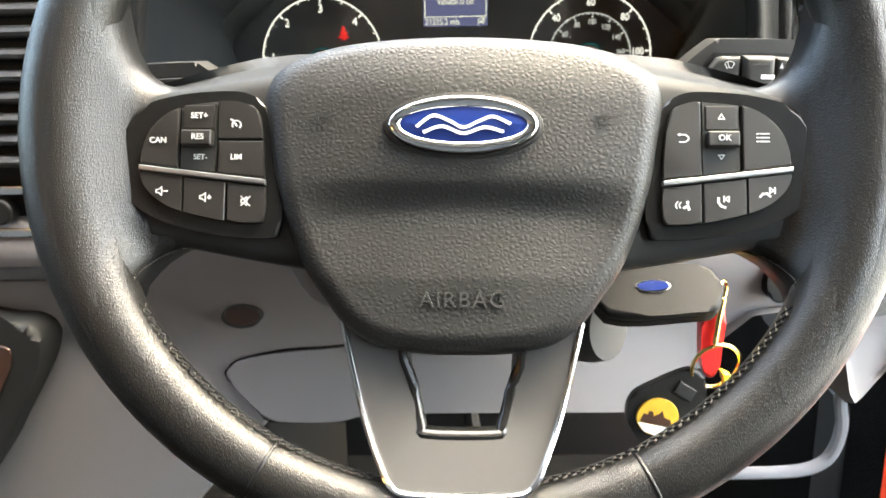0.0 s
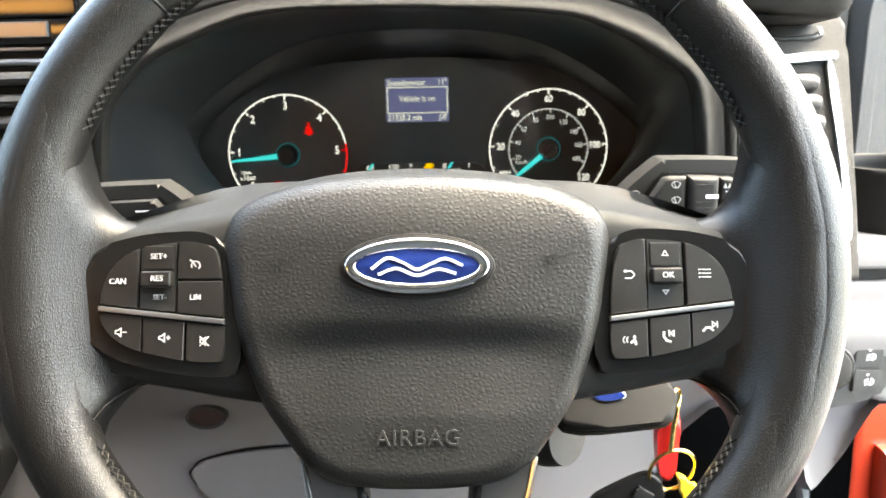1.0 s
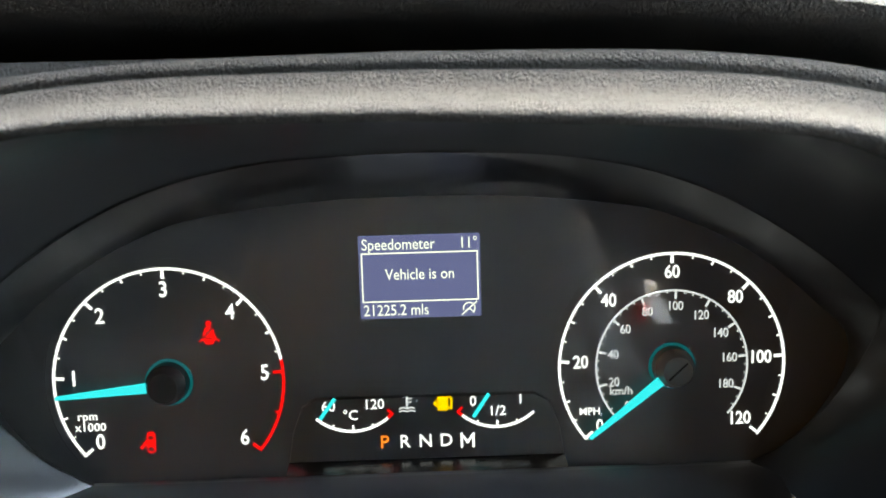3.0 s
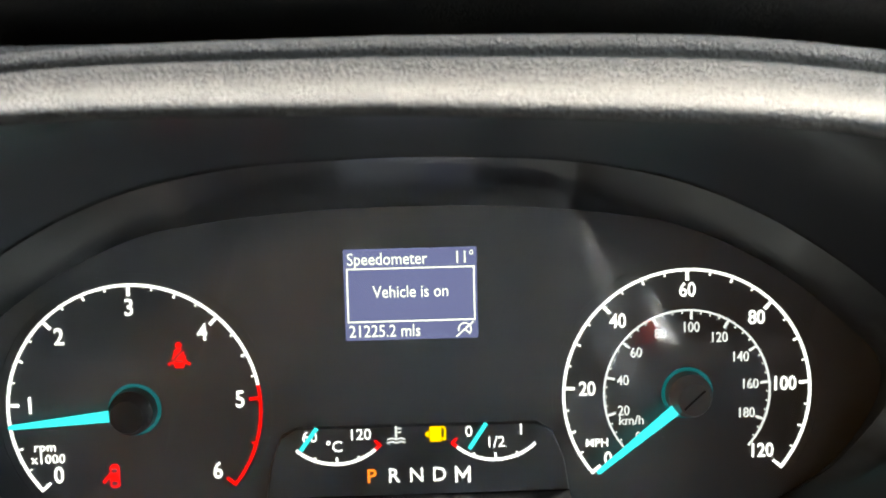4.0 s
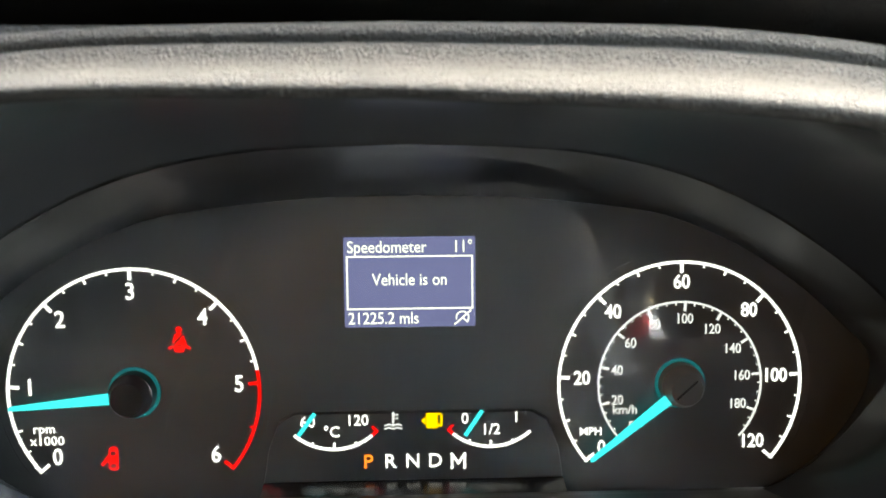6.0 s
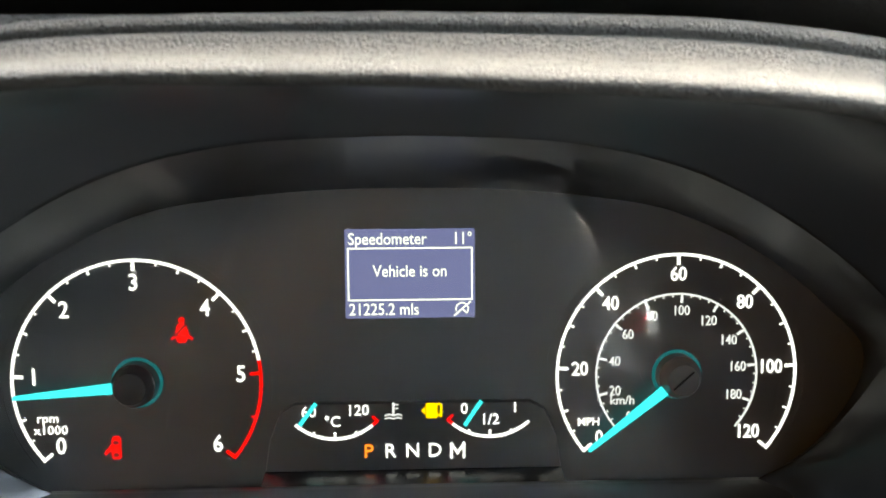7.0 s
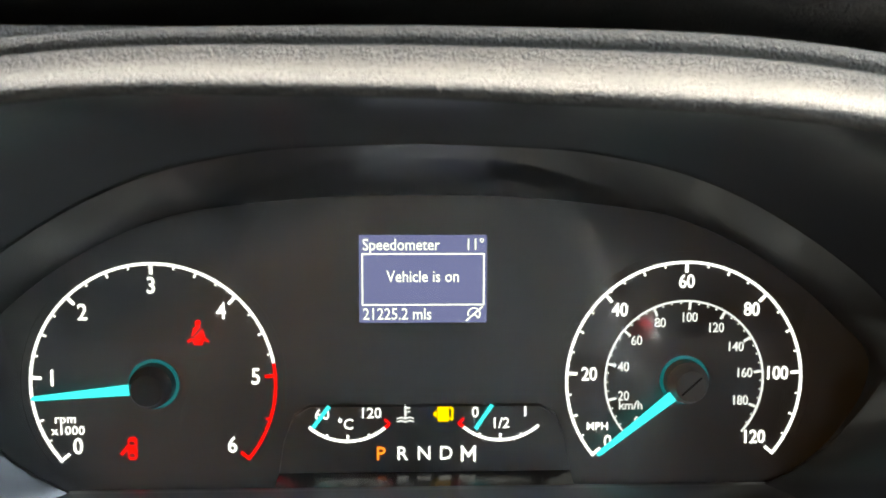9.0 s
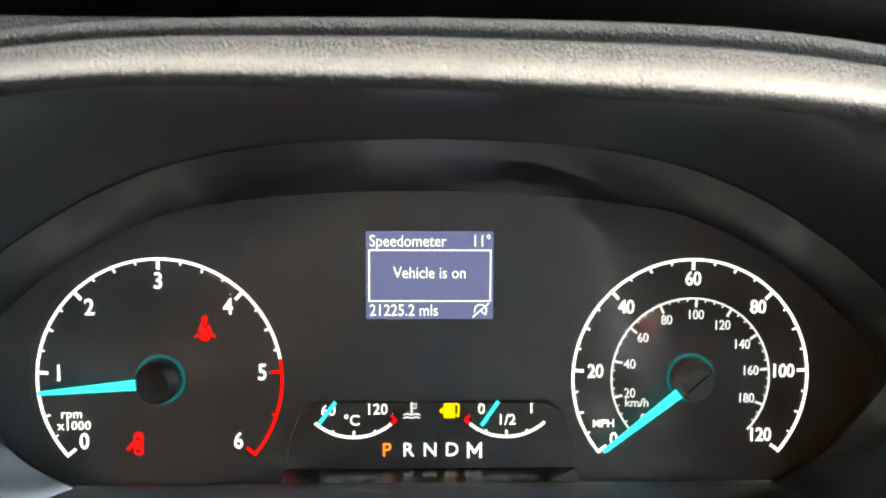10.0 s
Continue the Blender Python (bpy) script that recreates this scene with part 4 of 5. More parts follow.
def ellipse_ring(cx, cz, ax, az, prof):
    rows = []
    for i in range(65):
        a = 2 * math.pi * i / 64
        rows.append([(cx + (ax + d) * math.cos(a), y, cz + (az + d) * math.sin(a)) for d, y in prof])
    return grid(rows)


BZ = -0.0062
badge = part("badge", ellipse_ring(0, BZ, 0.0322, 0.0126, [(0.0002, -0.004), (0.0, -0.0108), (-0.0006, -0.0118), (-0.0020, -0.0122), (-0.0042, -0.0118), (-0.0050, -0.0108)]), CHROME, pad, "oval badge with a chrome rim", WH, 50)
part("badge_well", ellipse_ring(0, BZ, 0.0352, 0.0155, [(-0.0004, -0.0070), (-0.0010, -0.0089), (-0.0022, -0.0092), (-0.0034, -0.0080)]), BUTTON, badge, "", WH, 50)
part("badge_field", ellipse_ring(0, BZ, 0.0275, 0.0079, [(0.0, -0.0106), (-0.003, -0.0112), (-0.0055, -0.0115), (-0.0075, -0.0116), (-0.0079, -0.0116)]), BLUE, badge, "blue enamel oval field", WH, 60)
swash = [smooth_path([(-0.0195, 0, -0.0010), (-0.0130, 0, 0.0034), (-0.0060, 0, 0.0012), (0.0, 0, -0.0016), (0.0065, 0, 0.0010), (0.0125, 0, 0.0030), (0.0195, 0, 0.0002)], 6),
         smooth_path([(-0.0165, 0, -0.0036), (-0.0090, 0, -0.0012), (0.0, 0, -0.0042), (0.0090, 0, -0.0016), (0.0165, 0, -0.0034)], 6)]
part("badge_script", join(*[line([(p.x, BZ + p.z) for p in sw], 0.0013, -0.0121, 0.0004) for sw in swash]), WHITE, badge, "white flowing wave shape", WH)


# lower spoke
out = [(-0.052, -0.088), (0.052, -0.088), (0.043, -0.130), (0.032, -0.154), (0.026, -0.161), (-0.026, -0.161), (-0.032, -0.154), (-0.043, -0.130)]
win = [(-0.0235, -0.1000), (0.0235, -0.1000), (0.0215, -0.121), (0.0175, -0.1345), (0.0145, -0.1378), (-0.0145, -0.1378), (-0.0175, -0.1345), (-0.0215, -0.118)]


def frame_slab(outer, inner, y0, y1, edge):
    """A slab with a window through it; both outlines have as many points."""
    rows = [[(x, y1, z) for x, z in outer], [(x, y0 + edge, z) for x, z in outer], [(x * 0.985, y0, z * 0.996) for x, z in outer],
            [(x * 1.04, y0, z + (0.0008 if z > -0.115 else -0.0008)) for x, z in inner], [(x, y0 + edge * 2, z) for x, z in inner], [(x, y1, z) for x, z in inner]]
    return grid(rows, close_u=True, close_v=True)


def dish(bm):
    """Brings the foot of the lower spoke forward over the rim."""
    for v in bm.verts:
        k = min(1.0, max(0.0, (-v.co.z - 0.118) / 0.05))
        v.co.y -= 0.018 * k * k * (3 - 2 * k)
    return bm


ls = part("lower_spoke", dish(frame_slab(out, win, 0.004, 0.016, 0.002)), SPOKE_LOW, wheel, "satin dark lower spoke with a window", WH, 30)
part("window_lip", dish(tube([(x, 0.0058, z) for x, z in round2(win[2:] + [win[0], win[1]], 4)], 0.0028, 10, True)), GLOSS, ls, "gloss black window edge", WH)
for s in (1, -1):
    pts = smooth_path([(s * 0.0525, 0.004, -0.091), (s * 0.048, 0.003, -0.110), (s * 0.0425, 0.0022, -0.130), (s * 0.034, 0.0018, -0.149), (s * 0.0295, 0.0018, -0.1565), (s * 0.022, 0.0018, -0.1600), (0, 0.0018, -0.1606)], 6)
    part("chrome_trim", dish(tube(pts, 0.0014, 8)), CHROME, ls, "chrome edge strip", WH)


# ---- stalks ----
def stalk(s, drop, label):
    """One stalk, on the side s, with its parts in the frame that it returns."""
    at = CLS @ pose(0, 0, drop)
    st = thing("column_stalk", CL @ pose(s * 0.12, -0.18, -0.0185 + drop), label, "stalk", "column stalks")
    o = [(0.121, -0.0090), (0.126, -0.0010), (0.143, 0.0130), (0.152, 0.0150), (0.196, 0.0130), (0.2035, 0.0060), (0.2020, -0.0080), (0.193, -0.0150), (0.150, -0.0200), (0.127, -0.0150)]
    b = part("stalk_body", prism(round2([(s * x, z) for x, z in o], 4), -0.1785, -0.160, 0.005, 4), STALK, st, "black stalk cowl", at)
    # Shade in the gap round the stalk, laid on the cowl as a black plate.
    well = [(0.1340, -0.0085), (0.1440, 0.0066), (0.149, 0.0076), (0.184, 0.0066), (0.1905, 0.0040), (0.1920, -0.006), (0.1890, -0.0148), (0.150, -0.0185)]
    part("stalk_shade", prism(round2([(s * x, z) for x, z in well], 3), -0.1789, -0.176), BLACK, b, "flat black plate for the shaded gap round the stalk", at)
    if s < 0:
        f = [(0.1385, -0.0085), (0.1465, 0.0056), (0.1520, 0.0067), (0.1790, 0.0056), (0.1880, 0.0020), (0.1880, -0.0080), (0.1840, -0.0140), (0.150, -0.0160)]
        part("stalk_bar", prism(round2([(s * x, z) for x, z in f], 3), -0.1870, -0.170, 0.006, 5), STALK, b, "smooth black stalk bar", at)
        return at, b
    f = [(0.1360, -0.0080), (0.1448, 0.0050), (0.1490, 0.0060), (0.1583, 0.0057), (0.1583, -0.0155), (0.148, -0.0150)]
    part("stalk_collar", prism([(s * x, z) for x, z in f], -0.1845, -0.170, 0.003, 4), STALK, b, "black stalk collar", at)
    ring = part("stalk_ring", prism([(s * x, z) for x, z in ((0.1588, 0.0062), (0.1762, 0.0056), (0.1762, -0.0165), (0.1588, -0.0175))], -0.1875, -0.170, 0.004, 4), STALK, b, "ribbed black twist ring", at)
    for zr in (0.0015, -0.0085, -0.0120):
        part("rib", box(min(s * 0.1625, s * 0.1725), max(s * 0.1625, s * 0.1725), -0.1879, -0.186, zr - 0.0003, zr + 0.0003, 0.0002), STALK, ring, "", at)
    tip = [(0.1768, 0.0052), (0.1840, 0.0048), (0.1882, 0.0022), (0.1895, -0.0060), (0.1870, -0.0130), (0.1768, -0.0155)]
    part("stalk_tip", prism([(s * x, z) for x, z in tip], -0.1850, -0.170, 0.003, 4), STALK, b, "black stalk end", at)
    return at, b


at, b = stalk(1, 0.0, "black wiper stalk with white wiper symbols")
for cx, cz, ys in ((0.1515, 0.0020, -0.1849), (0.1520, -0.0068, -0.1849), (0.1300, -0.0040, -0.1790)):
    part("symbol", join(line(ring_points(cx, cz - 0.0020, 0.0033, 0.0033, 8, 35, 145), 0.0004, ys), line([(cx - 0.0026, cz + 0.0001), (cx - 0.0014, cz - 0.0022), (cx + 0.0014, cz - 0.0022), (cx + 0.0026, cz + 0.0001)], 0.0004, ys), line([(cx, cz - 0.0021), (cx - 0.0011, cz + 0.0009)], 0.0004, ys)), GREYPRINT, b, "white wiper symbol", at)
part("symbol", join(poly([(0.1680, -0.0062), (0.1680, -0.0040), (0.1752, -0.0042), (0.1752, -0.0064)], -0.1879)), WHITE, b, "white bar mark", at)
part("symbol", join(*[poly([(x - 0.0010, -0.0010), (x, 0.0018), (x + 0.0010, -0.0010)], -0.1854) for x in (0.1798, 0.1824, 0.1850)], *[line([(0.1806, z), (0.1806 + w, z)], 0.0007, -0.1854) for z, w in ((-0.0030, 0.0042), (-0.0055, 0.0032), (-0.0080, 0.0020), (-0.0105, 0.0010))]), GREYPRINT, b, "pale drop symbols", at)
at, b = stalk(-1, -0.0075, "black indicator stalk with white arrow symbols")
part("symbol", join(line([(-0.182, -0.0075), (-0.175, -0.0010), (-0.175, -0.0045), (-0.166, -0.0045), (-0.166, -0.0105), (-0.175, -0.0105), (-0.175, -0.0140)], 0.0007, -0.1884, closed=True)), WHITE, b, "white arrow outline symbol", at @ pose(0.014, 0, -0.003))
part("symbol", join(line([(-0.1705, 0.0065), (-0.163, 0.0065), (-0.1655, 0.0015), (-0.1700, 0.0015)], 0.0008, -0.1884), line([(-0.1705, 0.0035), (-0.1640, 0.0035)], 0.0006, -0.1884)), WHITE, b, "white lamp symbol", at @ pose(0.014, 0, -0.005))


# ---- fascia at the driver's side: vent, cup holder, lamp switch ----
FP = CLS @ pose(0, -0.108, 0, -23.3, 0, 0)  # the plane of the side fascia, z measured along its slope
side = part("side_fascia", prism([(0.2195, 0.112), (0.303, 0.112), (0.309, 0.100), (0.302, 0.078), (0.296, -0.03), (0.292, -0.078), (0.2175, -0.085)], 0.0, 0.022, 0.004, 3), FASCIA_LIT, dash, "grained grey fascia beside the binnacle", FP)
part("fascia_seam", line([(0.2235, 0.07), (0.2215, 0.0), (0.2205, -0.06)], 0.0012, -0.0006, 0.001), BLACK, side, "fine dark joint", FP)

vent = thing("air_vent", CL @ pose(0.255, -0.13, -0.055), "side air vent with chrome trim and black vanes", "air vent", "air vents")
part("vent_cavity", join(prism([(0.226, 0.066), (0.283, 0.064), (0.277, -0.046), (0.226, -0.044)], -0.0012, 0.02)), BLACK, vent, "black vent opening", FP)
part("trim", prism(round2([(0.226, 0.0742), (0.290, 0.0780), (0.2960, 0.0765), (0.2955, 0.0738), (0.288, 0.0722), (0.226, 0.0692)], 3), -0.004, 0.004, 0.0012), SATIN, vent, "bright satin top trim", FP)
part("trim", prism(round2([(0.2875, 0.0655), (0.2925, 0.0680), (0.2922, 0.02), (0.2890, -0.046), (0.2840, -0.047), (0.2872, 0.0)], 3), -0.004, 0.004, 0.0012), SATIN, vent, "bright satin side trim", FP)
part("trim", prism(round2([(0.2120, -0.030), (0.2165, -0.031), (0.2180, -0.040), (0.2240, -0.0445), (0.277, -0.0455), (0.279, -0.0535), (0.2180, -0.0530), (0.2125, -0.0475)], 3), -0.004, 0.004, 0.0012), SATIN, vent, "bright satin lower trim", FP)
for z in (0.0562, 0.0418, 0.0274, 0.0130, -0.0014, -0.0158, -0.0302):
    rows = [[(x, -0.002 + 0.0075 * k * math.cos(a) * -0.9, z + 0.0060 * k * math.sin(a)) for a in [2 * math.pi * j / 16 for j in range(16)]] for x, k in ((0.2270, 0.7), (0.2285, 1.0), (0.2740, 1.0), (0.2775, 0.92), (0.2795, 0.72), (0.2803, 0.4))]
    part("vane", grid(rows, close_v=True, cap=True), DASH, vent, "", FP)
knob = thing("demister_outlet", CL @ pose(0.268, -0.075, 0.075), "slim oval outlet set in the fascia", "air outlet")
part("outlet_rim", prism(round2([(0.246, 0.0935), (0.252, 0.0990), (0.283, 0.0985), (0.290, 0.0945), (0.284, 0.0890), (0.252, 0.0885)], 4), -0.002, 0.004, 0.001), DASH, knob, "", FP)
part("outlet_flap", prism(round2([(0.249, 0.0935), (0.254, 0.0970), (0.280, 0.0968), (0.286, 0.0945), (0.281, 0.0908), (0.254, 0.0902)], 4), -0.0045, 0.002, 0.0015), SPOKE, knob, "dark closed flap", FP)
part("outlet_tab", box(0.2865, 0.2885, -0.003, 0.002, 0.0912, 0.0970, 0.0005), SATIN, knob, "small bright tab", FP)

cup = thing("cup_holder", CL @ pose(0.375, -0.035, -0.065), "black round cup holder in the pale dash end", "cup holder")
rows = []
for k in range(49):
    a = 2 * math.pi * k / 48
    rows.append([(0.375 + r * math.cos(a), -0.035 + r * math.sin(a), z) for r, z in ((0.049, -0.06), (0.0505, -0.016), (0.0498, -0.0125), (0.0478, -0.0115), (0.0455, -0.013), (0.044, -0.02), (0.041, -0.075), (0.001, -0.075))])
part("cup_body", grid(rows), BLACK, cup, "black plastic cup", smooth=50)
ledge = part("dash_ledge", join(box(0.262, 0.47, -0.112, 0.05, -0.0745, -0.060, 0.004, 3)), GREY, dash, "pale ledge at the dash end")
part("ledge_joint", box(0.258, 0.47, -0.106, 0.04, -0.083, -0.0752), BLACK, ledge, "dark joint under the ledge")
part("dash_end", prism([(0.255, -0.0835), (0.47, -0.0835), (0.47, -0.172), (0.333, -0.174), (0.255, -0.150)], -0.112, 0.03, 0.006, 3), GREY, dash, "pale grey dash end panel")

SW = CLS @ pose(-0.0115, 0, 0.0075)
switch = thing("lamp_switch", CL @ pose(0.31, -0.11, -0.178), "dark headlamp switch with two lit buttons", "switch panel")
part("switch_plate", prism(round2([(0.268, -0.124), (0.318, -0.1245), (0.337, -0.1285), (0.3445, -0.1375), (0.3445, -0.156), (0.3405, -0.1685), (0.322, -0.1765), (0.268, -0.180)], 4), -0.1175, -0.10, 0.002, 3), DASH, switch, "dark grey switch plate", frame_of=SW)
for z0, z1 in ((-0.1325, -0.1500), (-0.1512, -0.1680)):
    b = part("button", prism(shrink([(0.3165, z0), (0.3365, z0 - 0.0008), (0.3375, z1 + 0.001), (0.3155, z1)], 0.0004), -0.1195, -0.115, 0.0008), DASH, switch, frame_of=SW)
    zc = (z0 + z1) / 2
    lamp_mark = ring_points(0.3280, zc - 0.0006, 0.0026, 0.0025, 10, -90, 90)
    rays = [line([(0.3268, zc + dz), (0.3242, zc + dz - 0.0007)], 0.0006, -0.1198) for dz in (0.0012, -0.0006, -0.0024)]
    star = [line([(0.3262 - dx, zc + 0.0044 - dz), (0.3262 + dx, zc + 0.0044 + dz)], 0.0005, -0.1198) for dx, dz in ((0.0009, 0.0), (0.0, 0.0009))]
    part("symbol", join(line([(p[0], p[1]) for p in lamp_mark], 0.0007, -0.1198, closed=True), *rays, *star), WHITE, b, "pale lamp symbol", frame_of=SW)
rows = []
for k in range(49):
    a = 2 * math.pi * k / 48
    rows.append([(0.2985 + r * math.cos(a), y, -0.1500 + r * math.sin(a)) for r, y in ((0.0180, -0.116), (0.0180, -0.1195), (0.0168, -0.1210), (0.0156, -0.1195))])
dial_ring = part("dial_ring", grid(rows), SATIN, switch, "bright ring round the dial", smooth=50, frame_of=SW)
rows = []
for k in range(49):
    a = 2 * math.pi * k / 48
    rows.append([(0.2985 + r * math.cos(a), y, -0.1500 + r * math.sin(a)) for r, y in ((0.0155, -0.116), (0.0152, -0.1215), (0.0140, -0.1225), (0.0002, -0.1225))])
part("dial_knob", grid(rows), BUTTON, dial_ring, "black turning knob", smooth=50, frame_of=SW)

# door frame, pillar trim and red bodywork at the open side
pillar = tagged(part("trim", prism([(0.262, -0.02), (0.388, -0.06), (0.392, 0.15), (0.42, 0.36), (0.60, 0.80), (0.52, 0.82), (0.30, 0.36), (0.255, 0.15)], 0.075, 0.12, 0.006, 3), BEIGE, None), "pale beige pillar trim beside the windscreen", "pillar trim", kind="structure")
part("trim_joint", line([(0.385, 0.093), (0.30, 0.097)], 0.0012, 0.0742, 0.001), DASH, pillar, "fine joint")
grille = part("speaker_grille", prism(round2([(0.300, 0.168), (0.304, 0.150), (0.352, 0.149), (0.360, 0.156), (0.368, 0.215), (0.316, 0.215)], 3), 0.071, 0.080, 0.003), BEIGE, pillar, "pale speaker grille")
holes = bmesh.new()
for i in range(9):
    for j in range(9):
        a, b = 0.326 + 0.0042 * i + 0.0012 * (j % 2), 0.162 + 0.0040 * j
        if math.hypot(a - 0.343, b - 0.179) < 0.019:
            holes = join(holes, prism(ring_points(a, b, 0.0011, 0.0011, 6), 0.0705, 0.0715))
tagged(part("grille_holes", holes, GREYPRINT, grille, "rows of small grille holes"), kind="stuff")
tagged(part("door_seal", prism([(0.372, -0.60), (0.388, -0.60), (0.404, 0.10), (0.44, 0.36), (0.426, 0.36), (0.392, 0.10)], 0.045, 0.085, 0.006, 3), DASH, None), "dark rubber seal round the door opening", "door seal", kind="structure")
tagged(part("trim", prism([(0.389, -0.62), (0.447, -0.62), (0.455, 0.12), (0.50, 0.40), (0.44, 0.40), (0.406, 0.12)], 0.060, 0.13, 0.008, 3), DASH, None), "dark grey door frame lining", "door frame", kind="structure")
tagged(part("trim", prism([(0.368, -0.330), (0.410, -0.280), (0.4105, -0.60), (0.370, -0.60)], 0.035, 0.09, 0.008, 3), DASH, None), "dark grey sill lining beside the footwell", "sill trim", kind="structure")
tagged(part("body_panel", join(prism([(0.414, -0.236), (0.60, -0.236), (0.60, -0.80), (0.414, -0.80)], 0.050, 0.30, 0.012, 4), prism([(0.437, -0.300), (0.52, -0.300), (0.50, -0.80), (0.437, -0.80)], 0.030, 0.06, 0.012, 4)), RED_PAINT, None), "glossy red bodywork at the door opening", "bodywork", kind="structure")

# ---- lower dash: knee panel details, footwell, console ----
KP = CL @ pose(0, -0.105, -0.235, -9.09, 0, 0)
cover = part("knee_cover", prism(round2([(-0.17, 0.0052), (-0.1682, 0.0132), (-0.1597, 0.0189), (-0.1309, 0.0242), (-0.1011, 0.0266), (-0.0608, 0.0276), (-0.0532, 0.0018), (-0.0741, -0.0246), (-0.1345, -0.0267), (-0.1487, -0.0179)], 4), -0.0045, 0.004, 0.002, 3), GREY, dash, "pale removable cover in the knee panel", KP)
part("cover_gap", prism(round2([(-0.1722, 0.0052), (-0.1704, 0.0136), (-0.1618, 0.0196), (-0.132, 0.0261), (-0.0997, 0.0283), (-0.0587, 0.0284), (-0.051, 0.0017), (-0.0722, -0.0258), (-0.1354, -0.0287), (-0.1504, -0.0193)], 4), -0.0008, 0.003), BLACK, cover, "dark joint round the cover", KP)
hole = thing("blanking_plug", CL @ pose(-0.154, -0.115, -0.174), "round brown plug in the knee panel", "plug")
part("plug_rim", ellipse_ring(-0.1560, -0.1730, 0.0150, 0.0092, [(0.0, -0.1090), (-0.0006, -0.1172), (-0.0018, -0.1172), (-0.0026, -0.112)]), DASH, hole, "dark moulded rim", CLS @ pose(0, 0.008, 0))
part("plug_disc", prism(ring_points(-0.1560, -0.1730, 0.0140, 0.0078, 28), -0.1145, -0.108), BROWN, hole, "dark brown disc", CLS @ pose(0, 0.008, 0))
part("panel_recess", prism(ring_points(0.2205, -0.1450, 0.0100, 0.0165, 28), -0.1225, -0.10, 0.002), BLACK, dash, "dark oval recess in the knee panel")
part("footwell_lining", grid([[(-0.170, -0.02, z), (-0.176, 0.20, z), (-0.18, 0.42, z)] for z in (-0.275, -0.50, -0.84)]), CARPET, dash, "dark lining beside the pedals")
PK = CLS @ pose(0.025, 0, 0.008)
pocket = part("pocket_frame", prism(round2([(-0.43, -0.172), (-0.345, -0.176), (-0.3255, -0.1795), (-0.3185, -0.1900), (-0.3225, -0.2100), (-0.340, -0.243), (-0.370, -0.290), (-0.43, -0.35)], 4), -0.1285, -0.09, 0.006, 3), SPOKE, dash, "dark rounded pocket frame", PK)
part("pocket_inside", prism(round2([(-0.43, -0.19), (-0.350, -0.192), (-0.340, -0.200), (-0.345, -0.215), (-0.380, -0.27), (-0.43, -0.32)], 4), -0.1298, -0.12, 0.001), BROWN, pocket, "brown pocket lining", PK)
footwell = part("footwell_trim", tube(smooth_path([(0.318, -0.05, -0.243), (0.3330, -0.02, -0.272), (0.3385, 0.0, -0.298), (0.3425, 0.0, -0.324), (0.3375, 0.0, -0.350), (0.325, 0.0, -0.3640), (0.30, 0.0, -0.3705), (0.24, 0.0, -0.372)], 8), 0.0055, 10), GREY, dash, "pale edge of the footwell lining")
part("footwell_side", grid([[(0.372, -0.02, z), (0.37, 0.05, z), (0.36, 0.45, z)] for z in (-0.22, -0.34, -0.84)]), CARPET, dash, "dark footwell side")
pedal = thing("brake_pedal", CL @ pose(0.03, 0.16, -0.56), "black ribbed brake pedal in the dark footwell", "pedal")
part("pedal_arm", tube(smooth_path([(0.0, 0.30, -0.30), (0.01, 0.24, -0.42), (0.03, 0.17, -0.52)], 8), 0.009, 8), BLACK, pedal, "black steel arm")
part("pedal_pad", box(-0.015, 0.075, 0.15, 0.168, -0.55, -0.49, 0.006, 3), BLACK, pedal, "ribbed rubber pad")

# ---- centre stack beyond the wheel ----
stack = part("centre_console", box(-0.62, -0.2085, -0.112, 0.02, -0.148, 0.1285, 0.004, 3), BLACK, dash, "black centre console")
part("gloss_strip", box(-0.62, -0.211, -0.1165, -0.10, 0.1050, 0.1260, 0.002, 2), PIANO, stack, "gloss black strip")
part("gloss_strip", box(-0.62, -0.211, -0.1165, -0.10, 0.0885, 0.1042, 0.002, 2), PIANO, stack, "gloss black strip")
part("stack_key", box(-0.30, -0.2300, -0.1195, -0.11, 0.0925, 0.1025, 0.001, 2), SATIN, stack, "silver edged key")
part("stack_trim", box(-0.62, -0.2335, -0.1185, -0.10, 0.0845, 0.0868, 0.0008), SATIN, stack, "thin bright line")
part("stack_trim", tube(smooth_path([(-0.62, -0.118, 0.0775), (-0.30, -0.118, 0.0775), (-0.243, -0.118, 0.0775), (-0.236, -0.118, 0.0735), (-0.236, -0.118, 0.04), (-0.238, -0.118, -0.05)], 6), 0.0022, 8), SATIN, stack, "bright vent edge")
cvent = thing("air_vent", CL @ pose(-0.34, -0.112, -0.068), "centre air vent with dark horizontal slats", "air vent", "air vents")
part("vent_cavity", box(-0.60, -0.239, -0.1142, -0.10, -0.066, 0.0745), BLACK, cvent, "black vent opening")
for k in range(10):
    z = 0.0675 - 0.0138 * k
    rows = [[(x, -0.120 + 0.006 * math.cos(a), z + 0.0043 * math.sin(a)) for a in [2 * math.pi * j / 10 for j in range(10)]] for x in (-0.60, -0.40, -0.243, -0.2415)]
    part("slat", grid(rows, close_v=True, cap=True), DASH, cvent)
for z0, z1 in ((-0.0800, -0.0735), (-0.1095, -0.1030)):
    part("stack_trim", box(-0.62, -0.235, -0.121, -0.10, z0, z1, 0.0015, 2), CHROME, stack, "chrome strip")
part("stack_dial", prism(ring_points(-0.312, -0.0915, 0.009, 0.009, 28), -0.122, -0.11, 0.002, 3), BUTTON, stack, "small black dial")
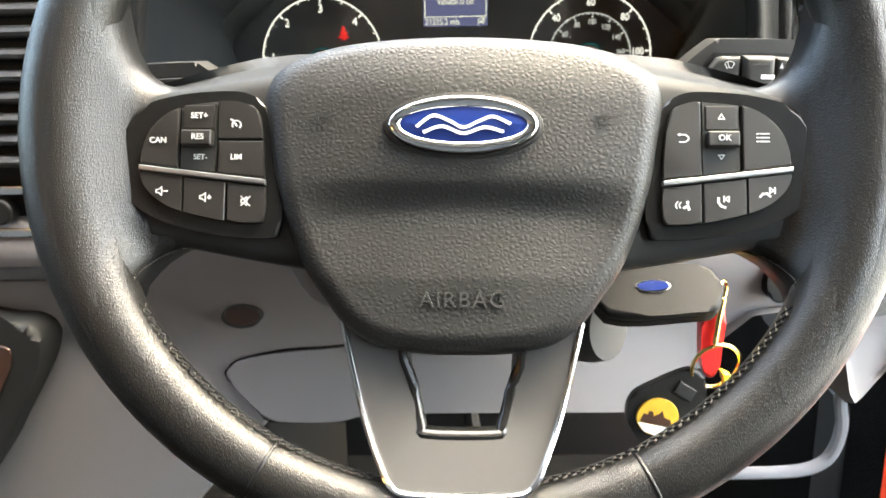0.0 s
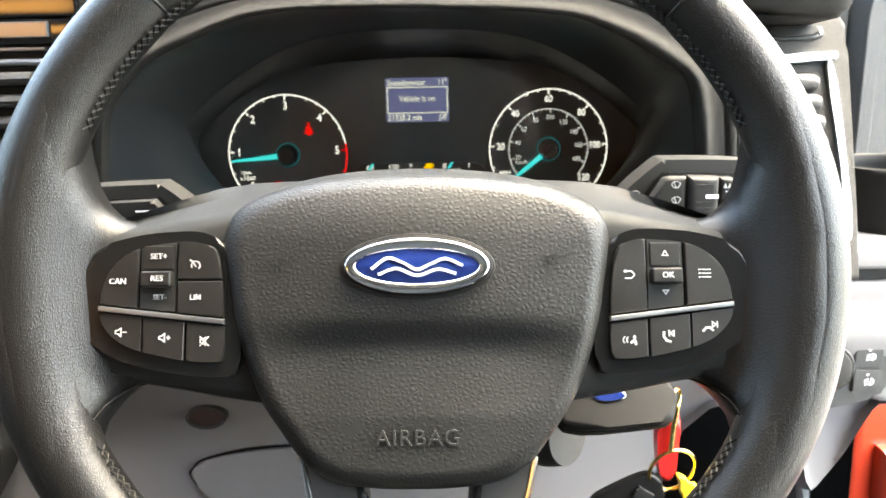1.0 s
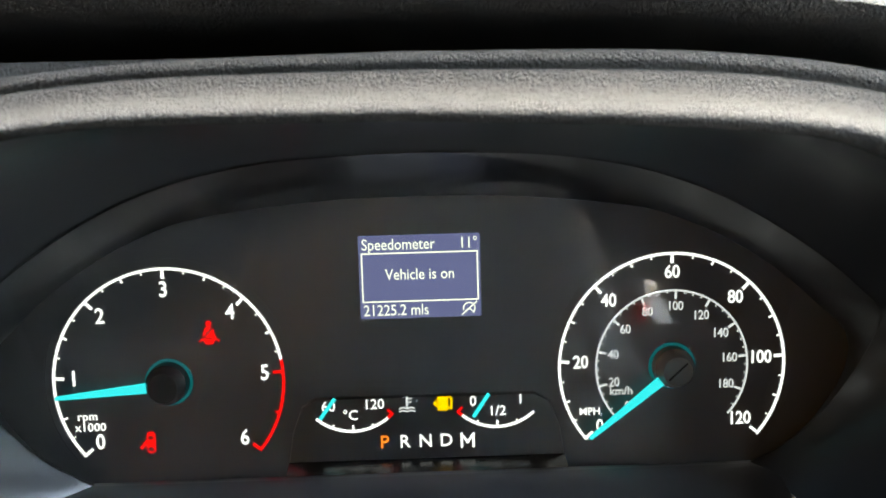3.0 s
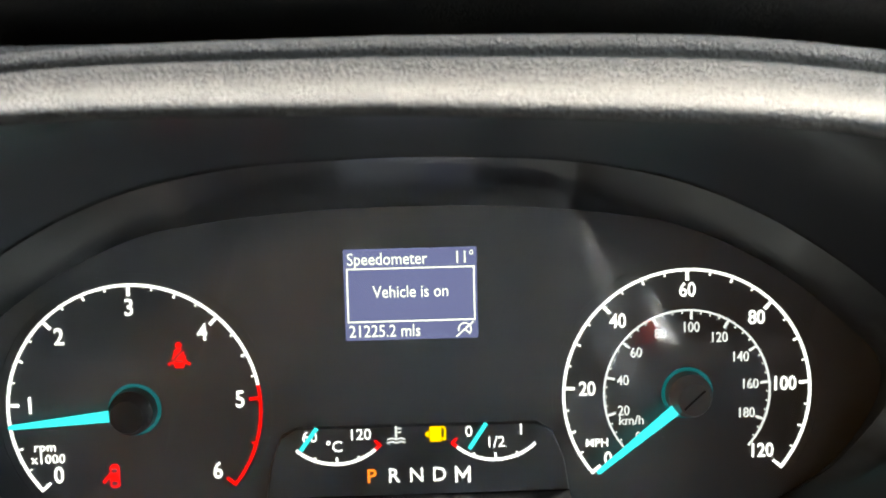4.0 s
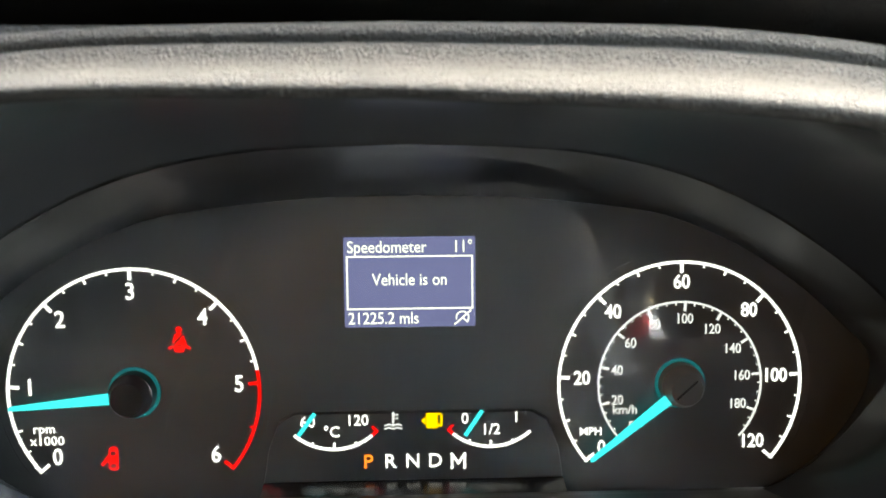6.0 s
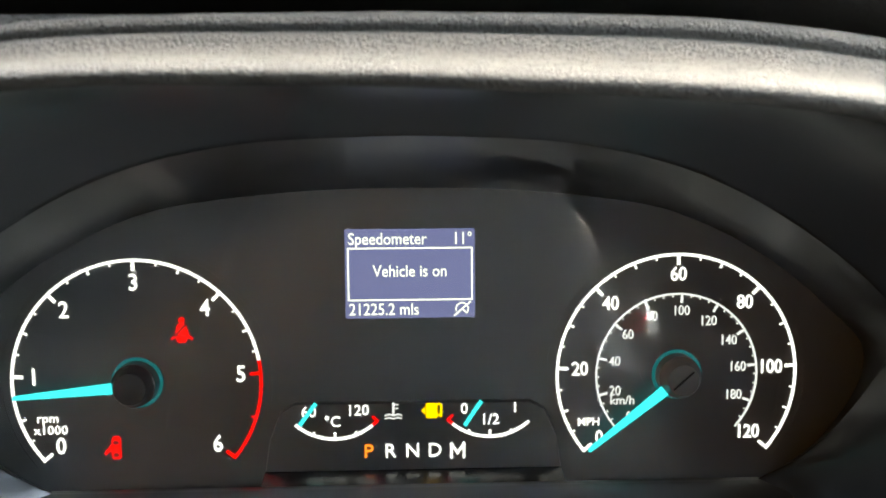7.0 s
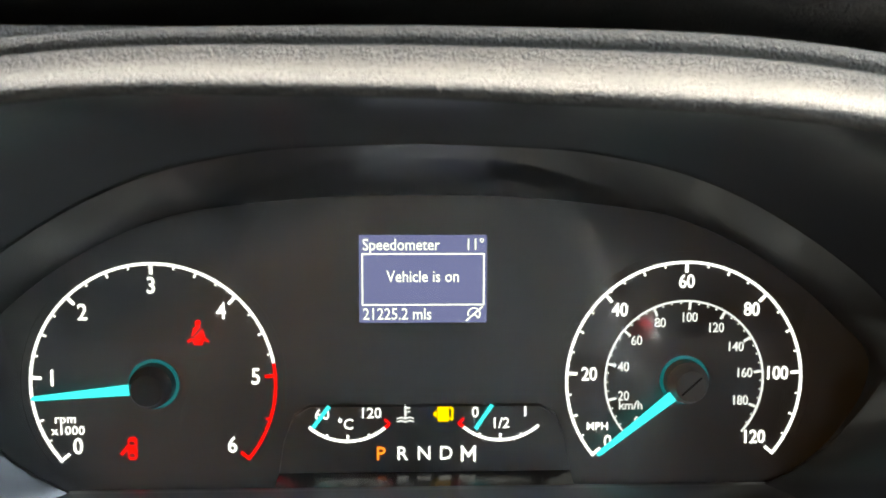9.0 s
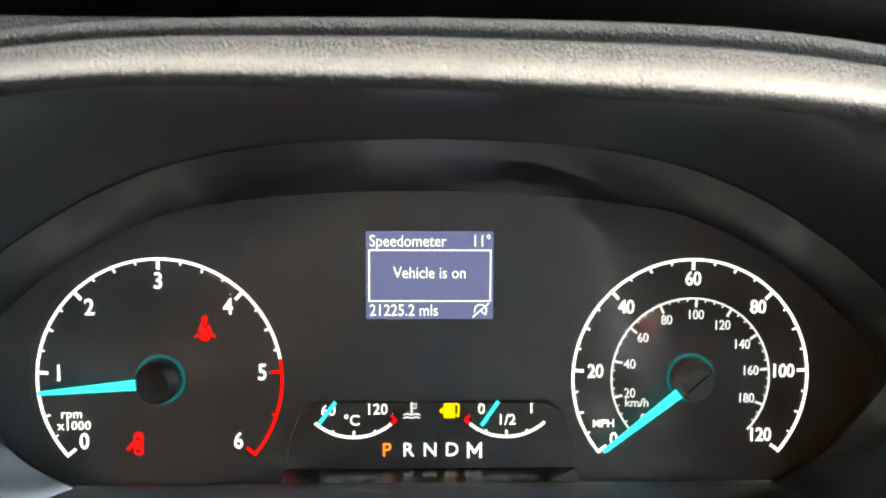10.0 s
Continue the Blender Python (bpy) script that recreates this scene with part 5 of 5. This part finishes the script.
part("stack_lower", box(-0.62, -0.236, -0.119, -0.10, -0.142, -0.1125, 0.003, 3), DASH, stack, "dark lower strip")

# ---- key and key ring in the ignition ----
barrel = part("ignition_barrel", tube([(0.066, -0.150, -0.160), (0.085, -0.168, -0.156), (0.093, -0.176, -0.154)], [0.024, 0.023, 0.020], 20), DASH, column, "dark ignition barrel")
KF = CLS @ pose(0.1195, -0.190, -0.1275, -44, -1.5, 0)
key = thing("van_key", CL @ pose(0.121, -0.19, -0.148), "black key fob standing in the ignition", "key")
part("fob_shell", prism(round2([(-0.034, 0.014), (0.016, 0.0150), (0.030, 0.0120), (0.0335, 0.0), (0.030, -0.0120), (0.016, -0.0150), (-0.034, -0.014)], 4), -0.0075, 0.0055, 0.0035, 4), BLACK, key, "black fob shell", KF)
part("fob_back", prism(round2([(-0.034, 0.0145), (0.016, 0.0155), (0.0305, 0.0125), (0.034, 0.0), (0.0305, -0.0125), (0.016, -0.0155), (-0.034, -0.0145)], 4), -0.001, 0.0065, 0.001), BLACK, key, "black fob edge", KF)
fb = part("fob_badge", prism(ring_points(-0.006, 0.0015, 0.0102, 0.0040, 32), -0.0084, -0.006, 0.0006), CHROME, key, "small oval badge", KF)
part("fob_badge_field", prism(ring_points(-0.006, 0.0015, 0.0090, 0.0031, 32), -0.0087, -0.008), BLUE, fb, "blue oval field", KF)

ringset = thing("key_ring", CL @ pose(0.155, -0.19, -0.2), "brass key ring with a red sleeve and black tag", "key ring")


def loop(c, r, tilt, turn):
    m = pose(*c, 0, 0, turn) @ pose(0, 0, 0, tilt, 0, 0)
    return [m @ Vector((r * math.cos(2 * math.pi * k / 36), 0, r * math.sin(2 * math.pi * k / 36))) for k in range(36)]


KR = CLS @ pose(-0.0005, 0, 0.010)
part("small_ring", tube(loop((0.1555, -0.190, -0.1365), 0.0062, 0, 50), 0.0010, 8, True), GOLD, ringset, "small brass ring", frame_of=KR)
part("link", tube([(0.1562, -0.191, -0.1405), (0.1545, -0.191, -0.152), (0.1530, -0.191, -0.1685)], 0.0017, 8), GOLD, ringset, "brass link", frame_of=KR)
part("large_ring", tube(loop((0.1555, -0.188, -0.1840), 0.0152, 12, 10), 0.0012, 8, True), GOLD, ringset, "large brass split ring", frame_of=KR)
part("red_sleeve", prism(round2([(0.1470, -0.149), (0.1590, -0.148), (0.1588, -0.170), (0.1570, -0.1895), (0.1500, -0.1905), (0.1462, -0.172)], 4), -0.1885, -0.1800, 0.003, 3), RED_PLASTIC, ringset, "red plastic sleeve", frame_of=KR)
part("yellow_bit", prism(round2([(0.1582, -0.1862), (0.1640, -0.1885), (0.1660, -0.1920), (0.1708, -0.1935), (0.1660, -0.1990), (0.1612, -0.2000), (0.1602, -0.1935)], 3), -0.1935, -0.1870, 0.001), YELLOW, ringset, "yellow plastic charm", frame_of=KR)
part("key_blade", prism([(0.1470, -0.188), (0.1515, -0.187), (0.1500, -0.222), (0.1440, -0.224)], -0.1840, -0.1815), STEEL, ringset, "dark steel key blade", frame_of=KR)
tag = part("leather_tag", prism(round2([(0.1400, -0.1850), (0.1500, -0.1935), (0.1495, -0.2080), (0.1440, -0.2220), (0.1340, -0.2325), (0.1215, -0.2345), (0.1090, -0.2280), (0.1030, -0.2150), (0.1060, -0.2020), (0.1170, -0.1945)], 5), -0.1905, -0.1855, 0.002, 3), LEATHER, ringset, "black stitched leather tag", frame_of=KR)
part("tag_strap", prism([(0.1300, -0.1985), (0.1345, -0.1920), (0.1440, -0.1980), (0.1405, -0.2055)], -0.1925, -0.1900, 0.0008), SPOKE, tag, "folded leather strap", frame_of=KR)
disc = part("tag_disc", prism(ring_points(0.1215, -0.2150, 0.0128, 0.0118, 36), -0.1925, -0.1900, 0.0006), OCHRE, tag, "ochre enamel disc", frame_of=KR)
part("disc_lower", prism([(0.1095, -0.2178), (0.1310, -0.2225), (0.1270, -0.2255), (0.1200, -0.2265), (0.1130, -0.2235)], -0.1929, -0.1915), WHITE, disc, "white lower part of the disc", frame_of=KR)
part("disc_shape", prism([(0.1110, -0.2172), (0.1130, -0.2120), (0.1155, -0.2128), (0.1160, -0.2105), (0.1185, -0.2110), (0.1190, -0.2140), (0.1225, -0.2125), (0.1240, -0.2105), (0.1255, -0.2150), (0.1290, -0.2165), (0.1305, -0.2220)], -0.1931, -0.1915), BROWN, disc, "brown jagged shape", frame_of=KR)
